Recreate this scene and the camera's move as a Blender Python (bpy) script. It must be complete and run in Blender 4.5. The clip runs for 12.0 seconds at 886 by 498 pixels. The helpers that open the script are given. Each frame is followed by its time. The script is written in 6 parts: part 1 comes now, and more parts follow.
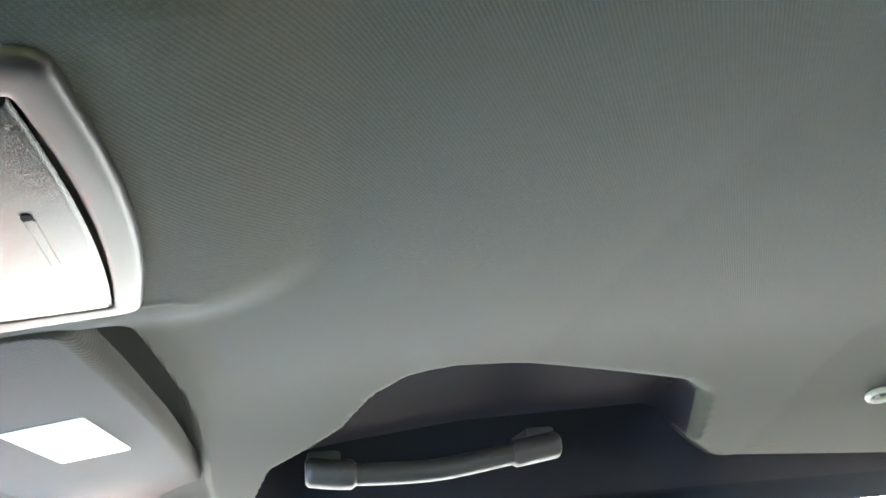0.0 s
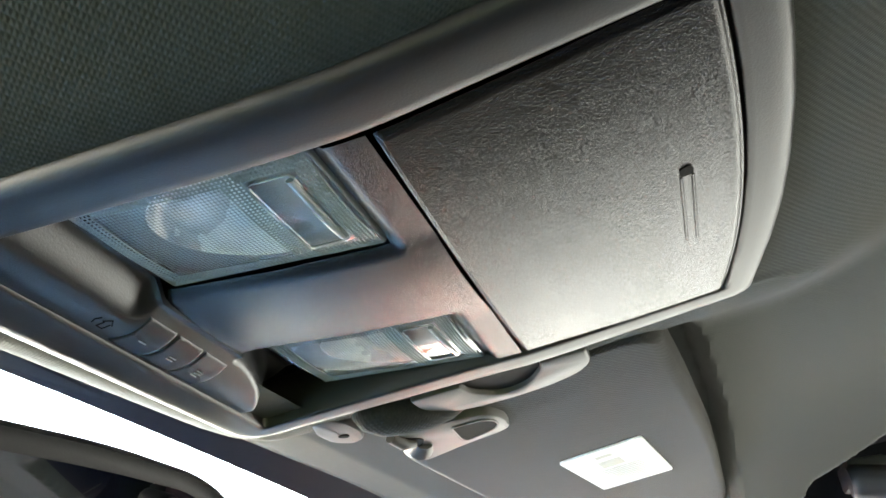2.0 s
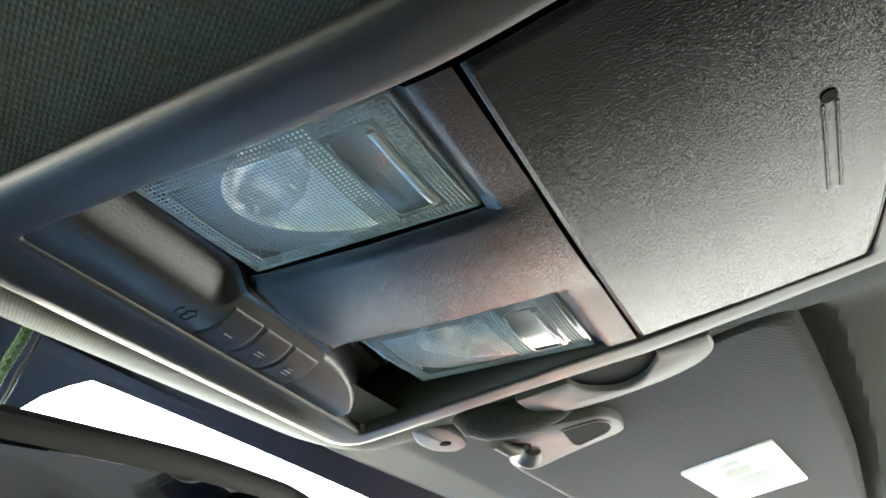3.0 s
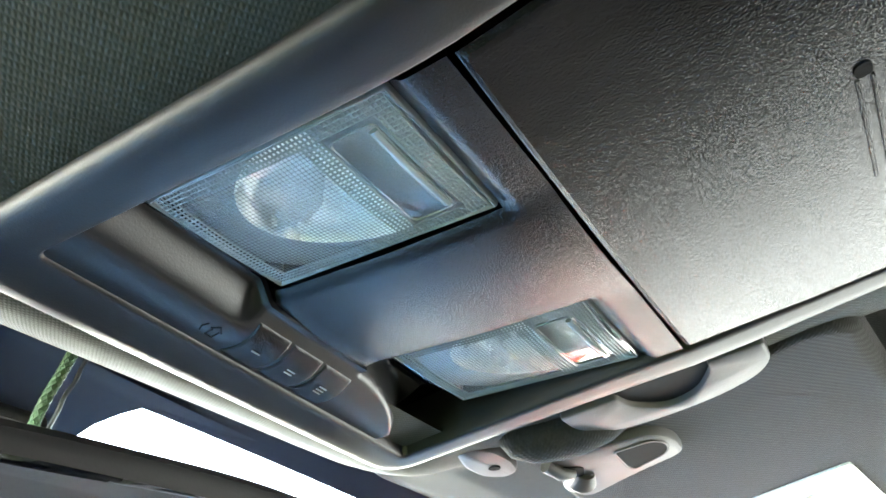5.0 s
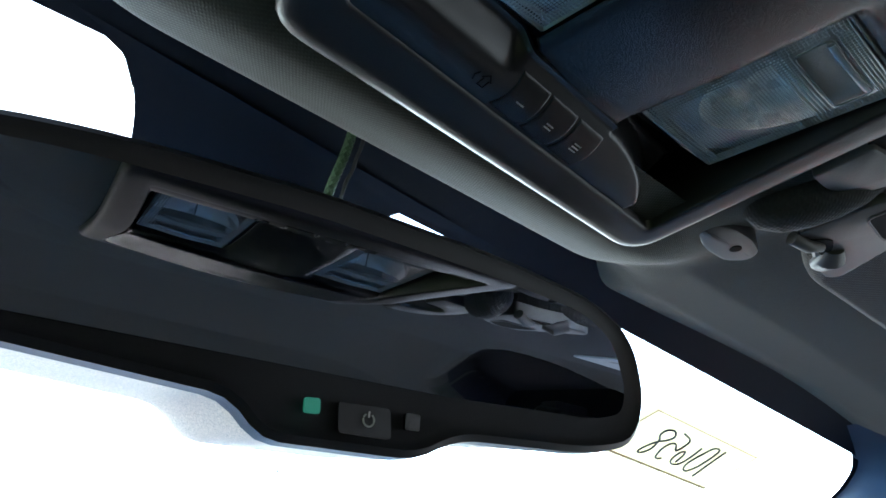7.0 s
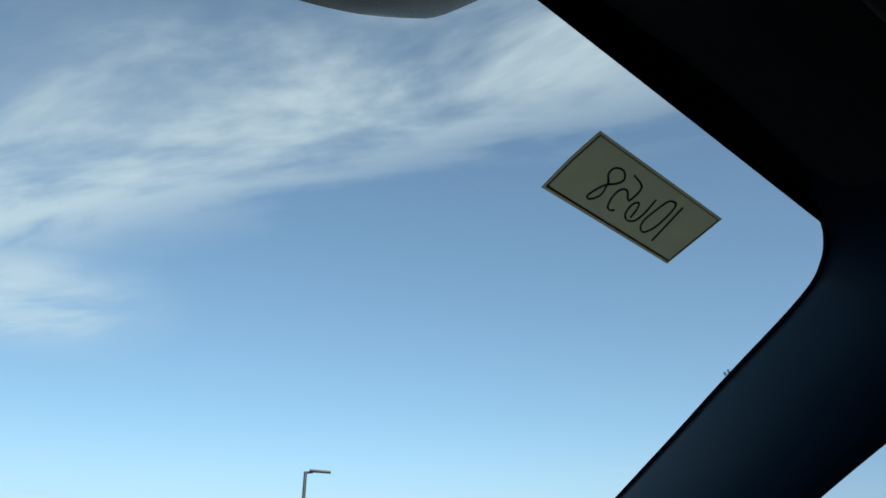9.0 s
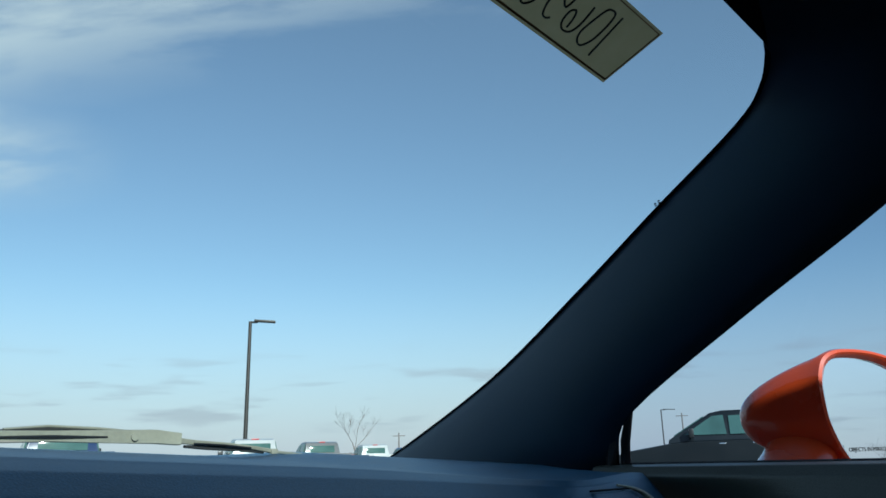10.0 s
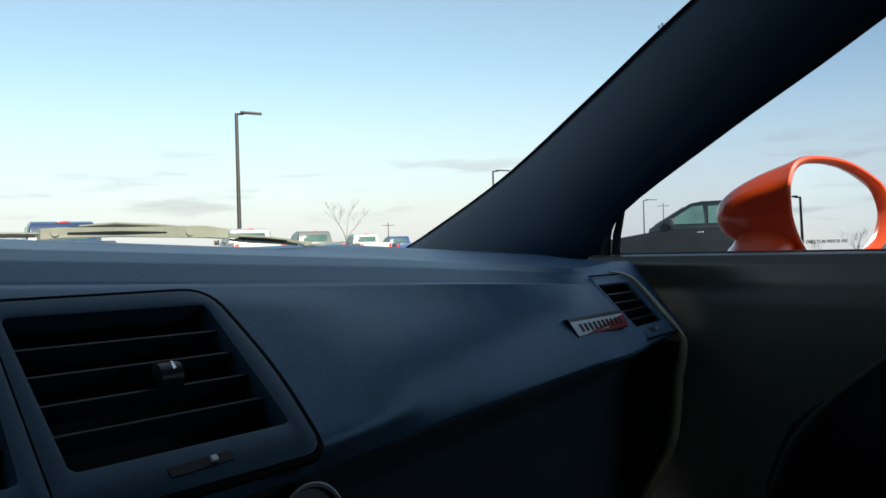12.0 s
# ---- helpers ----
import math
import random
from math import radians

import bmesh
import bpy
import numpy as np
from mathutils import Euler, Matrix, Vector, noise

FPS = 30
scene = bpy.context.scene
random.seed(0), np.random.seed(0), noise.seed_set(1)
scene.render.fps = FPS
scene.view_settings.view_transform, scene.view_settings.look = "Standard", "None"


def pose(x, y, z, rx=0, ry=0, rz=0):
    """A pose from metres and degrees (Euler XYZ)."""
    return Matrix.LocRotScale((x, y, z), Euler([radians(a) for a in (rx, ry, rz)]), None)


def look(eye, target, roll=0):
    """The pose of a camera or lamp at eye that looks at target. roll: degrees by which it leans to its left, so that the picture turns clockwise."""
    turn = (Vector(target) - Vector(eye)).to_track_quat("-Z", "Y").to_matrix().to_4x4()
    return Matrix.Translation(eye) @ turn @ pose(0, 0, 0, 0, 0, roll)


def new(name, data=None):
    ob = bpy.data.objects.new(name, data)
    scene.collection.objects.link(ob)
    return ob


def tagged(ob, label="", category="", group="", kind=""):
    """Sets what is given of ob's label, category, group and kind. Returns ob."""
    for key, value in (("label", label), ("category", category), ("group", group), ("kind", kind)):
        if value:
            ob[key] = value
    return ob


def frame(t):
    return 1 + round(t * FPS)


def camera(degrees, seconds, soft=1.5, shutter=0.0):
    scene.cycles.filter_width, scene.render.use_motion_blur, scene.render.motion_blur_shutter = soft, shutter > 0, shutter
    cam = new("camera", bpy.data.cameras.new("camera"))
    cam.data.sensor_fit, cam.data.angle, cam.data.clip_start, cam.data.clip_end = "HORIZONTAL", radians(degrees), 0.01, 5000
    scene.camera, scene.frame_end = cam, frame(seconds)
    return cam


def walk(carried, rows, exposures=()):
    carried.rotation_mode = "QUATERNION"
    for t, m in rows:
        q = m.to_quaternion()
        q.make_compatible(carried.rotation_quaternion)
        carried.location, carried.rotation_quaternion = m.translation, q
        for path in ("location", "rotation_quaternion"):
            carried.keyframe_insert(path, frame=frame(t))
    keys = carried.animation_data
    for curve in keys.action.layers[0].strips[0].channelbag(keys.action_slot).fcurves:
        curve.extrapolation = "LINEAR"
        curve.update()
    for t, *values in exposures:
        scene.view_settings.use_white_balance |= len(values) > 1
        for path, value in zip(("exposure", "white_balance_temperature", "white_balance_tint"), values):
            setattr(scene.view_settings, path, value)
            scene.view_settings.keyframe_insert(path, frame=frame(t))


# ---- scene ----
cam = camera(60.94, 12.0, soft=1.6)
PATH = [
    (0.0, pose(-0.2460, -0.0156, 1.1688, 114.35, 5.72, -102.11)),
    (0.5, pose(-0.2299, 0.0049, 1.1735, 116.92, 5.64, -91.03)),
    (1.0, pose(-0.2184, 0.0264, 1.1794, 117.97, 5.65, -83.57)),
    (1.5, pose(-0.1996, 0.0562, 1.1797, 118.02, 4.93, -77.33)),
    (2.0, pose(-0.1851, 0.0720, 1.1847, 118.70, 4.47, -71.43)),
    (2.5, pose(-0.1728, 0.0784, 1.1834, 120.09, 3.97, -66.96)),
    (3.0, pose(-0.1622, 0.0832, 1.1820, 121.28, 3.69, -63.87)),
    (3.2, pose(-0.1626, 0.0837, 1.1811, 121.97, 3.45, -63.05)),
    (4.8, pose(-0.1516, 0.0742, 1.1785, 124.08, 2.61, -58.56)),
    (5.0, pose(-0.1492, 0.0769, 1.1782, 124.28, 2.55, -58.35)),
    (5.5, pose(-0.1579, 0.0995, 1.1618, 124.06, 2.82, -57.62)),
    (6.0, pose(-0.1699, 0.1117, 1.1476, 121.66, 1.89, -53.73)),
    (6.5, pose(-0.1674, 0.1020, 1.1347, 117.16, -1.81, -46.39)),
    (6.7, pose(-0.1666, 0.0998, 1.1355, 116.39, -1.88, -45.45)),
    (8.3, pose(-0.0702, 0.1093, 1.0343, 122.23, 2.75, -40.52)),
    (8.5, pose(-0.0645, 0.1191, 1.0062, 121.42, 1.42, -41.05)),
    (9.0, pose(-0.0449, 0.1254, 0.9642, 116.70, 0.43, -41.74)),
    (9.5, pose(-0.0260, 0.1361, 0.9542, 109.76, 1.18, -43.45)),
    (9.8, pose(-0.0114, 0.1405, 0.9495, 106.61, 1.77, -45.20)),
    (10.0, pose(-0.0047, 0.1454, 0.9491, 105.64, 1.44, -45.95)),
    (10.5, pose(0.0419, 0.1727, 0.9043, 99.66, 1.43, -46.75)),
    (11.0, pose(0.0118, 0.1885, 0.8957, 92.75, 1.55, -46.95)),
    (11.5, look((0.0180, 0.1620, 0.9180), (1.4620, 1.5450, 0.9290), -1.8)),
    (12.0, pose(-0.1169, 0.0935, 0.9549, 89.87, 1.56, -46.87)),
]
EXPOSURES = [  # seconds, stops, kelvin, tint
    (0.0, 8.1, 7600, 13), (0.5, 8.02, 7650, 13), (1.0, 7.4, 7600, 13), (1.5, 7.18, 8050, 14), (2.5, 7.15, 8300, 12), (3.0, 7.14, 8200, 11), (5.0, 7.66, 7750, 11), (5.5, 7.86, 7550, 11), (6.0, 7.4, 6900, 12), (6.5, 6.0, 6450, 12), (6.7, 5.9, 6450, 12),
    (8.3, 1.0, 6400, 8), (8.5, 0.9, 6350, 8), (9.0, 0.6, 5950, 7), (9.5, 0.5, 5800, 6), (10.0, 0.45, 5750, 4), (10.5, 0.4, 5800, 4), (11.0, 0.78, 6500, 9), (12.0, 0.97, 6950, 13)]
walk(cam, PATH, EXPOSURES)

# ---- world and sun ----
HAZE = 0.80
SUN_DIR = Vector((-0.34, -0.82, 0.45)).normalized()
world = bpy.data.worlds.new("sky")
scene.world = world
world.use_nodes = True
wn, wl = world.node_tree.nodes, world.node_tree.links
wn.clear()
w_out = wn.new("ShaderNodeOutputWorld")
w_bg = wn.new("ShaderNodeBackground")
w_bg.inputs["Strength"].default_value = 0.10
sky = wn.new("ShaderNodeTexSky")
sky.sky_type = "NISHITA"
sky.sun_disc = False
sky.sun_elevation = math.asin(SUN_DIR.z)
sky.sun_rotation = math.atan2(SUN_DIR.x, SUN_DIR.y)
sky.air_density, sky.dust_density, sky.ozone_density = 1.0, 0.6, 1.6
w_tc = wn.new("ShaderNodeTexCoord")
w_sep = wn.new("ShaderNodeSeparateXYZ")
wl.new(w_tc.outputs["Generated"], w_sep.inputs[0])


def wmath(op, a, b=None, clamp=False):
    n = wn.new("ShaderNodeMath")
    n.operation, n.use_clamp = op, clamp
    for i, v in enumerate((a, b)):
        if v is None:
            continue
        if isinstance(v, (int, float)):
            n.inputs[i].default_value = v
        else:
            wl.new(v, n.inputs[i])
    return n.outputs[0]


# flat cloud layer: directions laid out on a plane overhead
h_up = wmath("MAXIMUM", w_sep.outputs["Z"], 0.02)
h_den = wmath("ADD", h_up, 0.12)
c_x = wmath("DIVIDE", w_sep.outputs["X"], h_den)
c_y = wmath("DIVIDE", w_sep.outputs["Y"], h_den)
w_comb = wn.new("ShaderNodeCombineXYZ")
wl.new(c_x, w_comb.inputs[0])
wl.new(c_y, w_comb.inputs[1])
w_map = wn.new("ShaderNodeMapping")
w_map.vector_type = "TEXTURE"
w_map.inputs["Rotation"].default_value = (0, 0, radians(-58))
w_map.inputs["Scale"].default_value = (1.5, 0.6, 1.0)
wl.new(w_comb.outputs[0], w_map.inputs[0])
w_n1 = wn.new("ShaderNodeTexNoise")
w_n1.inputs["Scale"].default_value, w_n1.inputs["Detail"].default_value = 1.9, 10.0
w_n1.inputs["Roughness"].default_value, w_n1.inputs["Distortion"].default_value = 0.58, 0.35
wl.new(w_map.outputs[0], w_n1.inputs[0])


def wrange(v, a0, a1, b0, b1, smooth=True):
    n = wn.new("ShaderNodeMapRange")
    n.interpolation_type = "SMOOTHSTEP" if smooth else "LINEAR"
    for i, q in enumerate((a0, a1, b0, b1)):
        n.inputs[1 + i].default_value = q
    wl.new(v, n.inputs[0])
    return n.outputs[0]


# a broad bank of thin cloud with a ragged rim, and a smaller one beside it
wob = wmath("MULTIPLY", wmath("SUBTRACT", w_n1.outputs["Fac"], 0.5), 0.75)
across = wmath("ADD", wmath("ADD", wmath("MULTIPLY", c_y, 0.486), wmath("MULTIPLY", c_x, 0.874)), wob)
bank = wmath("MULTIPLY", wrange(across, 1.06, 1.27, 1.0, 0.0), wrange(across, 0.70, 1.04, 0.22, 1.0))
far_x, far_y = wmath("SUBTRACT", c_x, 0.38), wmath("SUBTRACT", c_y, 1.98)
far_d = wmath("SQRT", wmath("ADD", wmath("MULTIPLY", far_x, far_x), wmath("MULTIPLY", far_y, far_y)))
bank2 = wrange(wmath("ADD", far_d, wmath("MULTIPLY", wob, 0.6)), 0.10, 0.42, 1.0, 0.0)
body = wrange(w_n1.outputs["Fac"], 0.36, 0.66, 0.12, 1.0)
cloud = wmath("MULTIPLY", wmath("MAXIMUM", bank, bank2), body)
# small flat clouds low over the horizon
w_low = wn.new("ShaderNodeCombineXYZ")
wl.new(w_sep.outputs["X"], w_low.inputs[0])
wl.new(w_sep.outputs["Y"], w_low.inputs[1])
wl.new(wmath("MULTIPLY", w_sep.outputs["Z"], 7.0), w_low.inputs[2])
w_n2 = wn.new("ShaderNodeTexNoise")
w_n2.inputs["Scale"].default_value, w_n2.inputs["Detail"].default_value = 7.0, 6.0
wl.new(w_low.outputs[0], w_n2.inputs[0])
low_band = wmath("MULTIPLY", wrange(w_sep.outputs["Z"], 0.02, 0.07, 0.0, 1.0), wrange(w_sep.outputs["Z"], 0.08, 0.16, 1.0, 0.0))
puffs = wmath("MULTIPLY", wrange(w_n2.outputs["Fac"], 0.52, 0.68, 0.0, 0.60), low_band)
haze = wrange(w_sep.outputs["Z"], 0.0, 0.24, HAZE, 0.0)
w_fac = wmath("ADD", wmath("MULTIPLY", cloud, 0.74), 0.06, clamp=True)
w_mixh = wn.new("ShaderNodeMix")
w_mixh.data_type = "RGBA"
wl.new(haze, w_mixh.inputs["Factor"])
w_mixh.inputs["B"].default_value = (4.50, 4.52, 5.45, 1)
w_mix = wn.new("ShaderNodeMix")
w_mix.data_type = "RGBA"
wl.new(w_fac, w_mix.inputs["Factor"])
wl.new(sky.outputs[0], w_mix.inputs["A"])
w_mix.inputs["B"].default_value = (5.45, 5.6, 5.8, 1)
w_mix2 = wn.new("ShaderNodeMix")
w_mix2.data_type = "RGBA"
wl.new(puffs, w_mix2.inputs["Factor"])
wl.new(w_mix.outputs["Result"], w_mixh.inputs["A"])
wl.new(w_mixh.outputs["Result"], w_mix2.inputs["A"])
w_mix2.inputs["B"].default_value = (3.3, 3.3, 3.8, 1)
wl.new(w_mix2.outputs["Result"], w_bg.inputs[0])
wl.new(w_bg.outputs[0], w_out.inputs[0])

sun = new("sun", bpy.data.lights.new("sun", "SUN"))
sun.data.energy, sun.data.angle, sun.data.color = 5.0, radians(0.53), (1.0, 0.95, 0.88)
sun.matrix_world = look((0, 0, 0), -SUN_DIR)


# ---- materials ----
def material(name, color, rough=0.5, metal=0.0, var=0.12, var_scale=14.0, grain=None, bump=0.0, stain=0.0, coat=0.0, spec=0.5, coords="Object"):
    """Two scales of colour variation (var, stain) and a fine relief of the given grain per metre."""
    m = bpy.data.materials.new(name)
    m.use_nodes = True
    n, l = m.node_tree.nodes, m.node_tree.links
    b = n["Principled BSDF"]
    tc = n.new("ShaderNodeTexCoord")
    big = n.new("ShaderNodeTexNoise")
    big.inputs["Scale"].default_value, big.inputs["Detail"].default_value = var_scale, 5
    l.new(tc.outputs[coords], big.inputs["Vector"])
    fine = n.new("ShaderNodeTexNoise")
    fine.inputs["Scale"].default_value, fine.inputs["Detail"].default_value = (grain or 300.0), 3
    l.new(tc.outputs[coords], fine.inputs["Vector"])
    ramp = n.new("ShaderNodeMapRange")
    ramp.inputs["From Min"].default_value, ramp.inputs["From Max"].default_value = 0.25, 0.75
    ramp.inputs["To Min"].default_value, ramp.inputs["To Max"].default_value = 1 - var, 1 + var
    l.new(big.outputs["Fac"], ramp.inputs[0])
    ramp2 = n.new("ShaderNodeMapRange")
    ramp2.inputs["From Min"].default_value, ramp2.inputs["From Max"].default_value = 0.3, 0.7
    ramp2.inputs["To Min"].default_value, ramp2.inputs["To Max"].default_value = 1 - stain - 0.06, 1 + stain + 0.06
    l.new(fine.outputs["Fac"], ramp2.inputs[0])
    mul = n.new("ShaderNodeMath")
    mul.operation = "MULTIPLY"
    l.new(ramp.outputs[0], mul.inputs[0])
    l.new(ramp2.outputs[0], mul.inputs[1])
    vm = n.new("ShaderNodeVectorMath")
    vm.operation = "SCALE"
    vm.inputs[0].default_value = color
    l.new(mul.outputs[0], vm.inputs["Scale"])
    l.new(vm.outputs[0], b.inputs["Base Color"])
    rr = n.new("ShaderNodeMapRange")
    rr.inputs["To Min"].default_value, rr.inputs["To Max"].default_value = max(rough - 0.07, 0.02), min(rough + 0.07, 1)
    l.new(big.outputs["Fac"], rr.inputs[0])
    l.new(rr.outputs[0], b.inputs["Roughness"])
    b.inputs["Metallic"].default_value = metal
    b.inputs["Specular IOR Level"].default_value = spec
    if coat:
        b.inputs["Coat Weight"].default_value, b.inputs["Coat Roughness"].default_value = coat, 0.04
    if bump:
        bp = n.new("ShaderNodeBump")
        bp.inputs["Strength"].default_value = bump
        bp.inputs["Distance"].default_value = 0.4 / (grain or 300.0)
        l.new(fine.outputs["Fac"], bp.inputs["Height"])
        l.new(bp.outputs[0], b.inputs["Normal"])
    return m


def woven(name, color, pitch, strength):
    """Knitted cloth: small staggered loops of the given pitch in metres."""
    m = material(name, color, rough=0.95, var=0.10, var_scale=6.0, grain=900.0, bump=0.0, stain=0.06, spec=0.15)
    n, l = m.node_tree.nodes, m.node_tree.links
    b = n["Principled BSDF"]
    b.inputs["Sheen Weight"].default_value, b.inputs["Sheen Roughness"].default_value = 0.08, 0.5
    tc = n.new("ShaderNodeTexCoord")
    waves = []
    for axis in ("X", "Y"):
        mp = n.new("ShaderNodeMapping")
        mp.inputs["Rotation"].default_value = (0, 0, radians(33))
        l.new(tc.outputs["Object"], mp.inputs[0])
        wv = n.new("ShaderNodeTexWave")
        wv.bands_direction, wv.wave_profile = axis, "SIN"
        wv.inputs["Scale"].default_value = 0.314 / pitch * (1.0 if axis == "X" else 0.62)
        wv.inputs["Distortion"].default_value, wv.inputs["Detail"].default_value, wv.inputs["Detail Scale"].default_value = 0.7, 1.0, 2.0
        l.new(mp.outputs[0], wv.inputs[0])
        waves.append(wv)
    mu = n.new("ShaderNodeMath")
    mu.operation = "MULTIPLY"
    l.new(waves[0].outputs["Fac"], mu.inputs[0])
    l.new(waves[1].outputs["Fac"], mu.inputs[1])
    bp = n.new("ShaderNodeBump")
    bp.inputs["Strength"].default_value, bp.inputs["Distance"].default_value = strength, 0.0009
    l.new(mu.outputs[0], bp.inputs["Height"])
    l.new(bp.outputs[0], b.inputs["Normal"])
    return m


def pane(name, tint, gloss_rough=0.0):
    """Clear sheet: straight transmission with a Fresnel gloss."""
    m = bpy.data.materials.new(name)
    m.use_nodes = True
    n, l = m.node_tree.nodes, m.node_tree.links
    n.clear()
    out = n.new("ShaderNodeOutputMaterial")
    tr = n.new("ShaderNodeBsdfTransparent")
    tr.inputs[0].default_value = (*tint, 1)
    gl = n.new("ShaderNodeBsdfGlossy")
    gl.inputs["Roughness"].default_value = gloss_rough
    lw = n.new("ShaderNodeLayerWeight")
    lw.inputs[0].default_value = 0.5
    pw = n.new("ShaderNodeMath")
    pw.operation, pw.inputs[1].default_value = "POWER", 5.0
    l.new(lw.outputs["Facing"], pw.inputs[0])
    fr = n.new("ShaderNodeMath")
    fr.operation, fr.inputs[1].default_value, fr.inputs[2].default_value = "MULTIPLY_ADD", 0.45, 0.012
    l.new(pw.outputs[0], fr.inputs[0])
    mx = n.new("ShaderNodeMixShader")
    l.new(fr.outputs[0], mx.inputs[0])
    l.new(tr.outputs[0], mx.inputs[1])
    l.new(gl.outputs[0], mx.inputs[2])
    l.new(mx.outputs[0], out.inputs[0])
    return m


M_CLOTH = woven("headliner_cloth", (0.028, 0.032, 0.026), 0.00100, 0.24)
M_VISOR = woven("visor_cloth", (0.032, 0.031, 0.030), 0.0013, 0.3)
M_PLASTIC = material("grained_black_plastic", (0.0022, 0.0023, 0.0034), rough=0.24, var=0.10, var_scale=9, grain=1600, bump=0.0, stain=0.05, spec=0.32)


def dimpled(m, scale, strength):
    """Moulded grain: small rounded cells with uneven heights, at two sizes."""
    n, l = m.node_tree.nodes, m.node_tree.links
    tc = n.new("ShaderNodeTexCoord")
    hs = []
    for k, w in ((1.0, 1.0), (2.3, 0.6)):
        v = n.new("ShaderNodeTexVoronoi")
        v.feature = "SMOOTH_F1"
        v.inputs["Scale"].default_value, v.inputs["Smoothness"].default_value = scale * k, 0.6
        l.new(tc.outputs["Object"], v.inputs["Vector"])
        mu = n.new("ShaderNodeMath")
        mu.operation = "MULTIPLY"
        mu.inputs[1].default_value = w
        l.new(v.outputs["Distance"], mu.inputs[0])
        hs.append(mu)
    ad = n.new("ShaderNodeMath")
    l.new(hs[0].outputs[0], ad.inputs[0])
    l.new(hs[1].outputs[0], ad.inputs[1])
    bp = n.new("ShaderNodeBump")
    bp.inputs["Strength"].default_value, bp.inputs["Distance"].default_value = strength, 0.35 / scale
    l.new(ad.outputs[0], bp.inputs["Height"])
    l.new(bp.outputs[0], n["Principled BSDF"].inputs["Normal"])


dimpled(M_PLASTIC, 1950.0, 0.42)
M_RIM = material("console_rim_plastic", (0.006, 0.006, 0.007), rough=0.42, var=0.08, var_scale=9, grain=1800, bump=0.20, stain=0.04, spec=0.42)
M_STRIP = material("switch_strip_plastic", (0.005, 0.005, 0.006), rough=0.34, var=0.08, var_scale=9, grain=1800, bump=0.25, stain=0.04, spec=0.46)
M_HANDLE = material("grey_moulded_handle", (0.030, 0.030, 0.036), rough=0.5, var=0.08, var_scale=12, grain=1200, bump=0.2)
# end trim lightened in colour for the light that falls on it
M_TRIM = material("lit_end_trim", (0.42, 0.41, 0.31), rough=0.5, var=0.1, var_scale=12, grain=900, bump=0.2)
M_CLIP = material("grey_trim_plastic", (0.052, 0.050, 0.049), rough=0.5, var=0.08, var_scale=30, grain=1200, bump=0.2)
# near-black that paints the shade of holes and gaps; also serves dark marks
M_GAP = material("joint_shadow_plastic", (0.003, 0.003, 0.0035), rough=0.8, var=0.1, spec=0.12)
# black trim: blue base and specular tint stand in for cool sky light
M_DASH = material("grained_dash_skin_sky_tint", (0.038, 0.099, 0.178), rough=0.42, var=0.26, var_scale=26, grain=800, bump=0.55, stain=0.18, spec=1.0)
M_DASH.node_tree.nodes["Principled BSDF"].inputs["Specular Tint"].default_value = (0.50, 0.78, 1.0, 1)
M_SURROUND = material("vent_surround_sky_tint", (0.020, 0.050, 0.085), rough=0.45, var=0.18, var_scale=14, grain=900, bump=0.4, spec=0.6)
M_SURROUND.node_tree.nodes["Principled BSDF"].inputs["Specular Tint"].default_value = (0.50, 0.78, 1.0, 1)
M_DASHLOW = material("dark_glovebox_skin", (0.032, 0.055, 0.068), rough=0.6, var=0.14, var_scale=7, grain=700, bump=0.5)
M_DOOR = material("grained_door_skin", (0.060, 0.068, 0.058), rough=0.40, var=0.2, var_scale=8, grain=800, bump=0.6, stain=0.12, spec=0.7)
M_PAD = material("black_armrest_hide", (0.003, 0.003, 0.004), rough=0.5, var=0.2, var_scale=12, grain=380, bump=0.9, stain=0.1, spec=0.15)
M_SLAT = material("vent_slat_plastic", (0.016, 0.027, 0.038), rough=0.35, var=0.1, var_scale=30)
# the pillar's blue paints the sky's sheen on black plastic
M_PILLAR = material("pillar_trim_sky_tint", (0.006, 0.015, 0.030), rough=0.5, var=0.15, var_scale=6, grain=1400, bump=0.35, spec=0.33)
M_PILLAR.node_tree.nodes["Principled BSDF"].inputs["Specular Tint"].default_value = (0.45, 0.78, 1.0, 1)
# rail trim colour, also the painted shade in the handle hollow
M_RAIL = material("roof_rail_and_hollow_shade", (0.007, 0.0085, 0.0135), rough=0.7, var=0.08, var_scale=8, grain=1200, bump=0.2, spec=0.12)
M_BLACK = material("satin_black_plastic", (0.016, 0.016, 0.018), rough=0.35, var=0.15, var_scale=20, grain=900, bump=0.15)
M_BEZEL = material("matt_black_bezel", (0.006, 0.006, 0.008), rough=0.5, var=0.1, var_scale=20, grain=900, bump=0.1, spec=0.3)
M_VENT = material("vent_black", (0.006, 0.006, 0.007), rough=0.5, var=0.2)
M_RUBBER = material("black_rubber", (0.018, 0.018, 0.018), rough=0.75, var=0.15, var_scale=25, grain=500, bump=0.3)
M_CHROME = material("bright_metal", (0.75, 0.75, 0.76), rough=0.16, metal=1.0, var=0.05)
M_STEEL = material("dusty_wiper_metal", (0.23, 0.23, 0.19), rough=0.55, metal=0.1, var=0.2, var_scale=12, grain=200, bump=0.05, stain=0.02)
M_ORANGE = material("orange_paint", (0.72, 0.075, 0.012), rough=0.28, var=0.04, var_scale=5, grain=1500, coat=1.0)
M_MIRROR = material("mirror_silver", (0.92, 0.93, 0.93), rough=0.02, metal=1.0, var=0.01)
M_RMIRROR = material("dimmed_mirror_silver", (0.50, 0.52, 0.60), rough=0.03, metal=1.0, var=0.02)
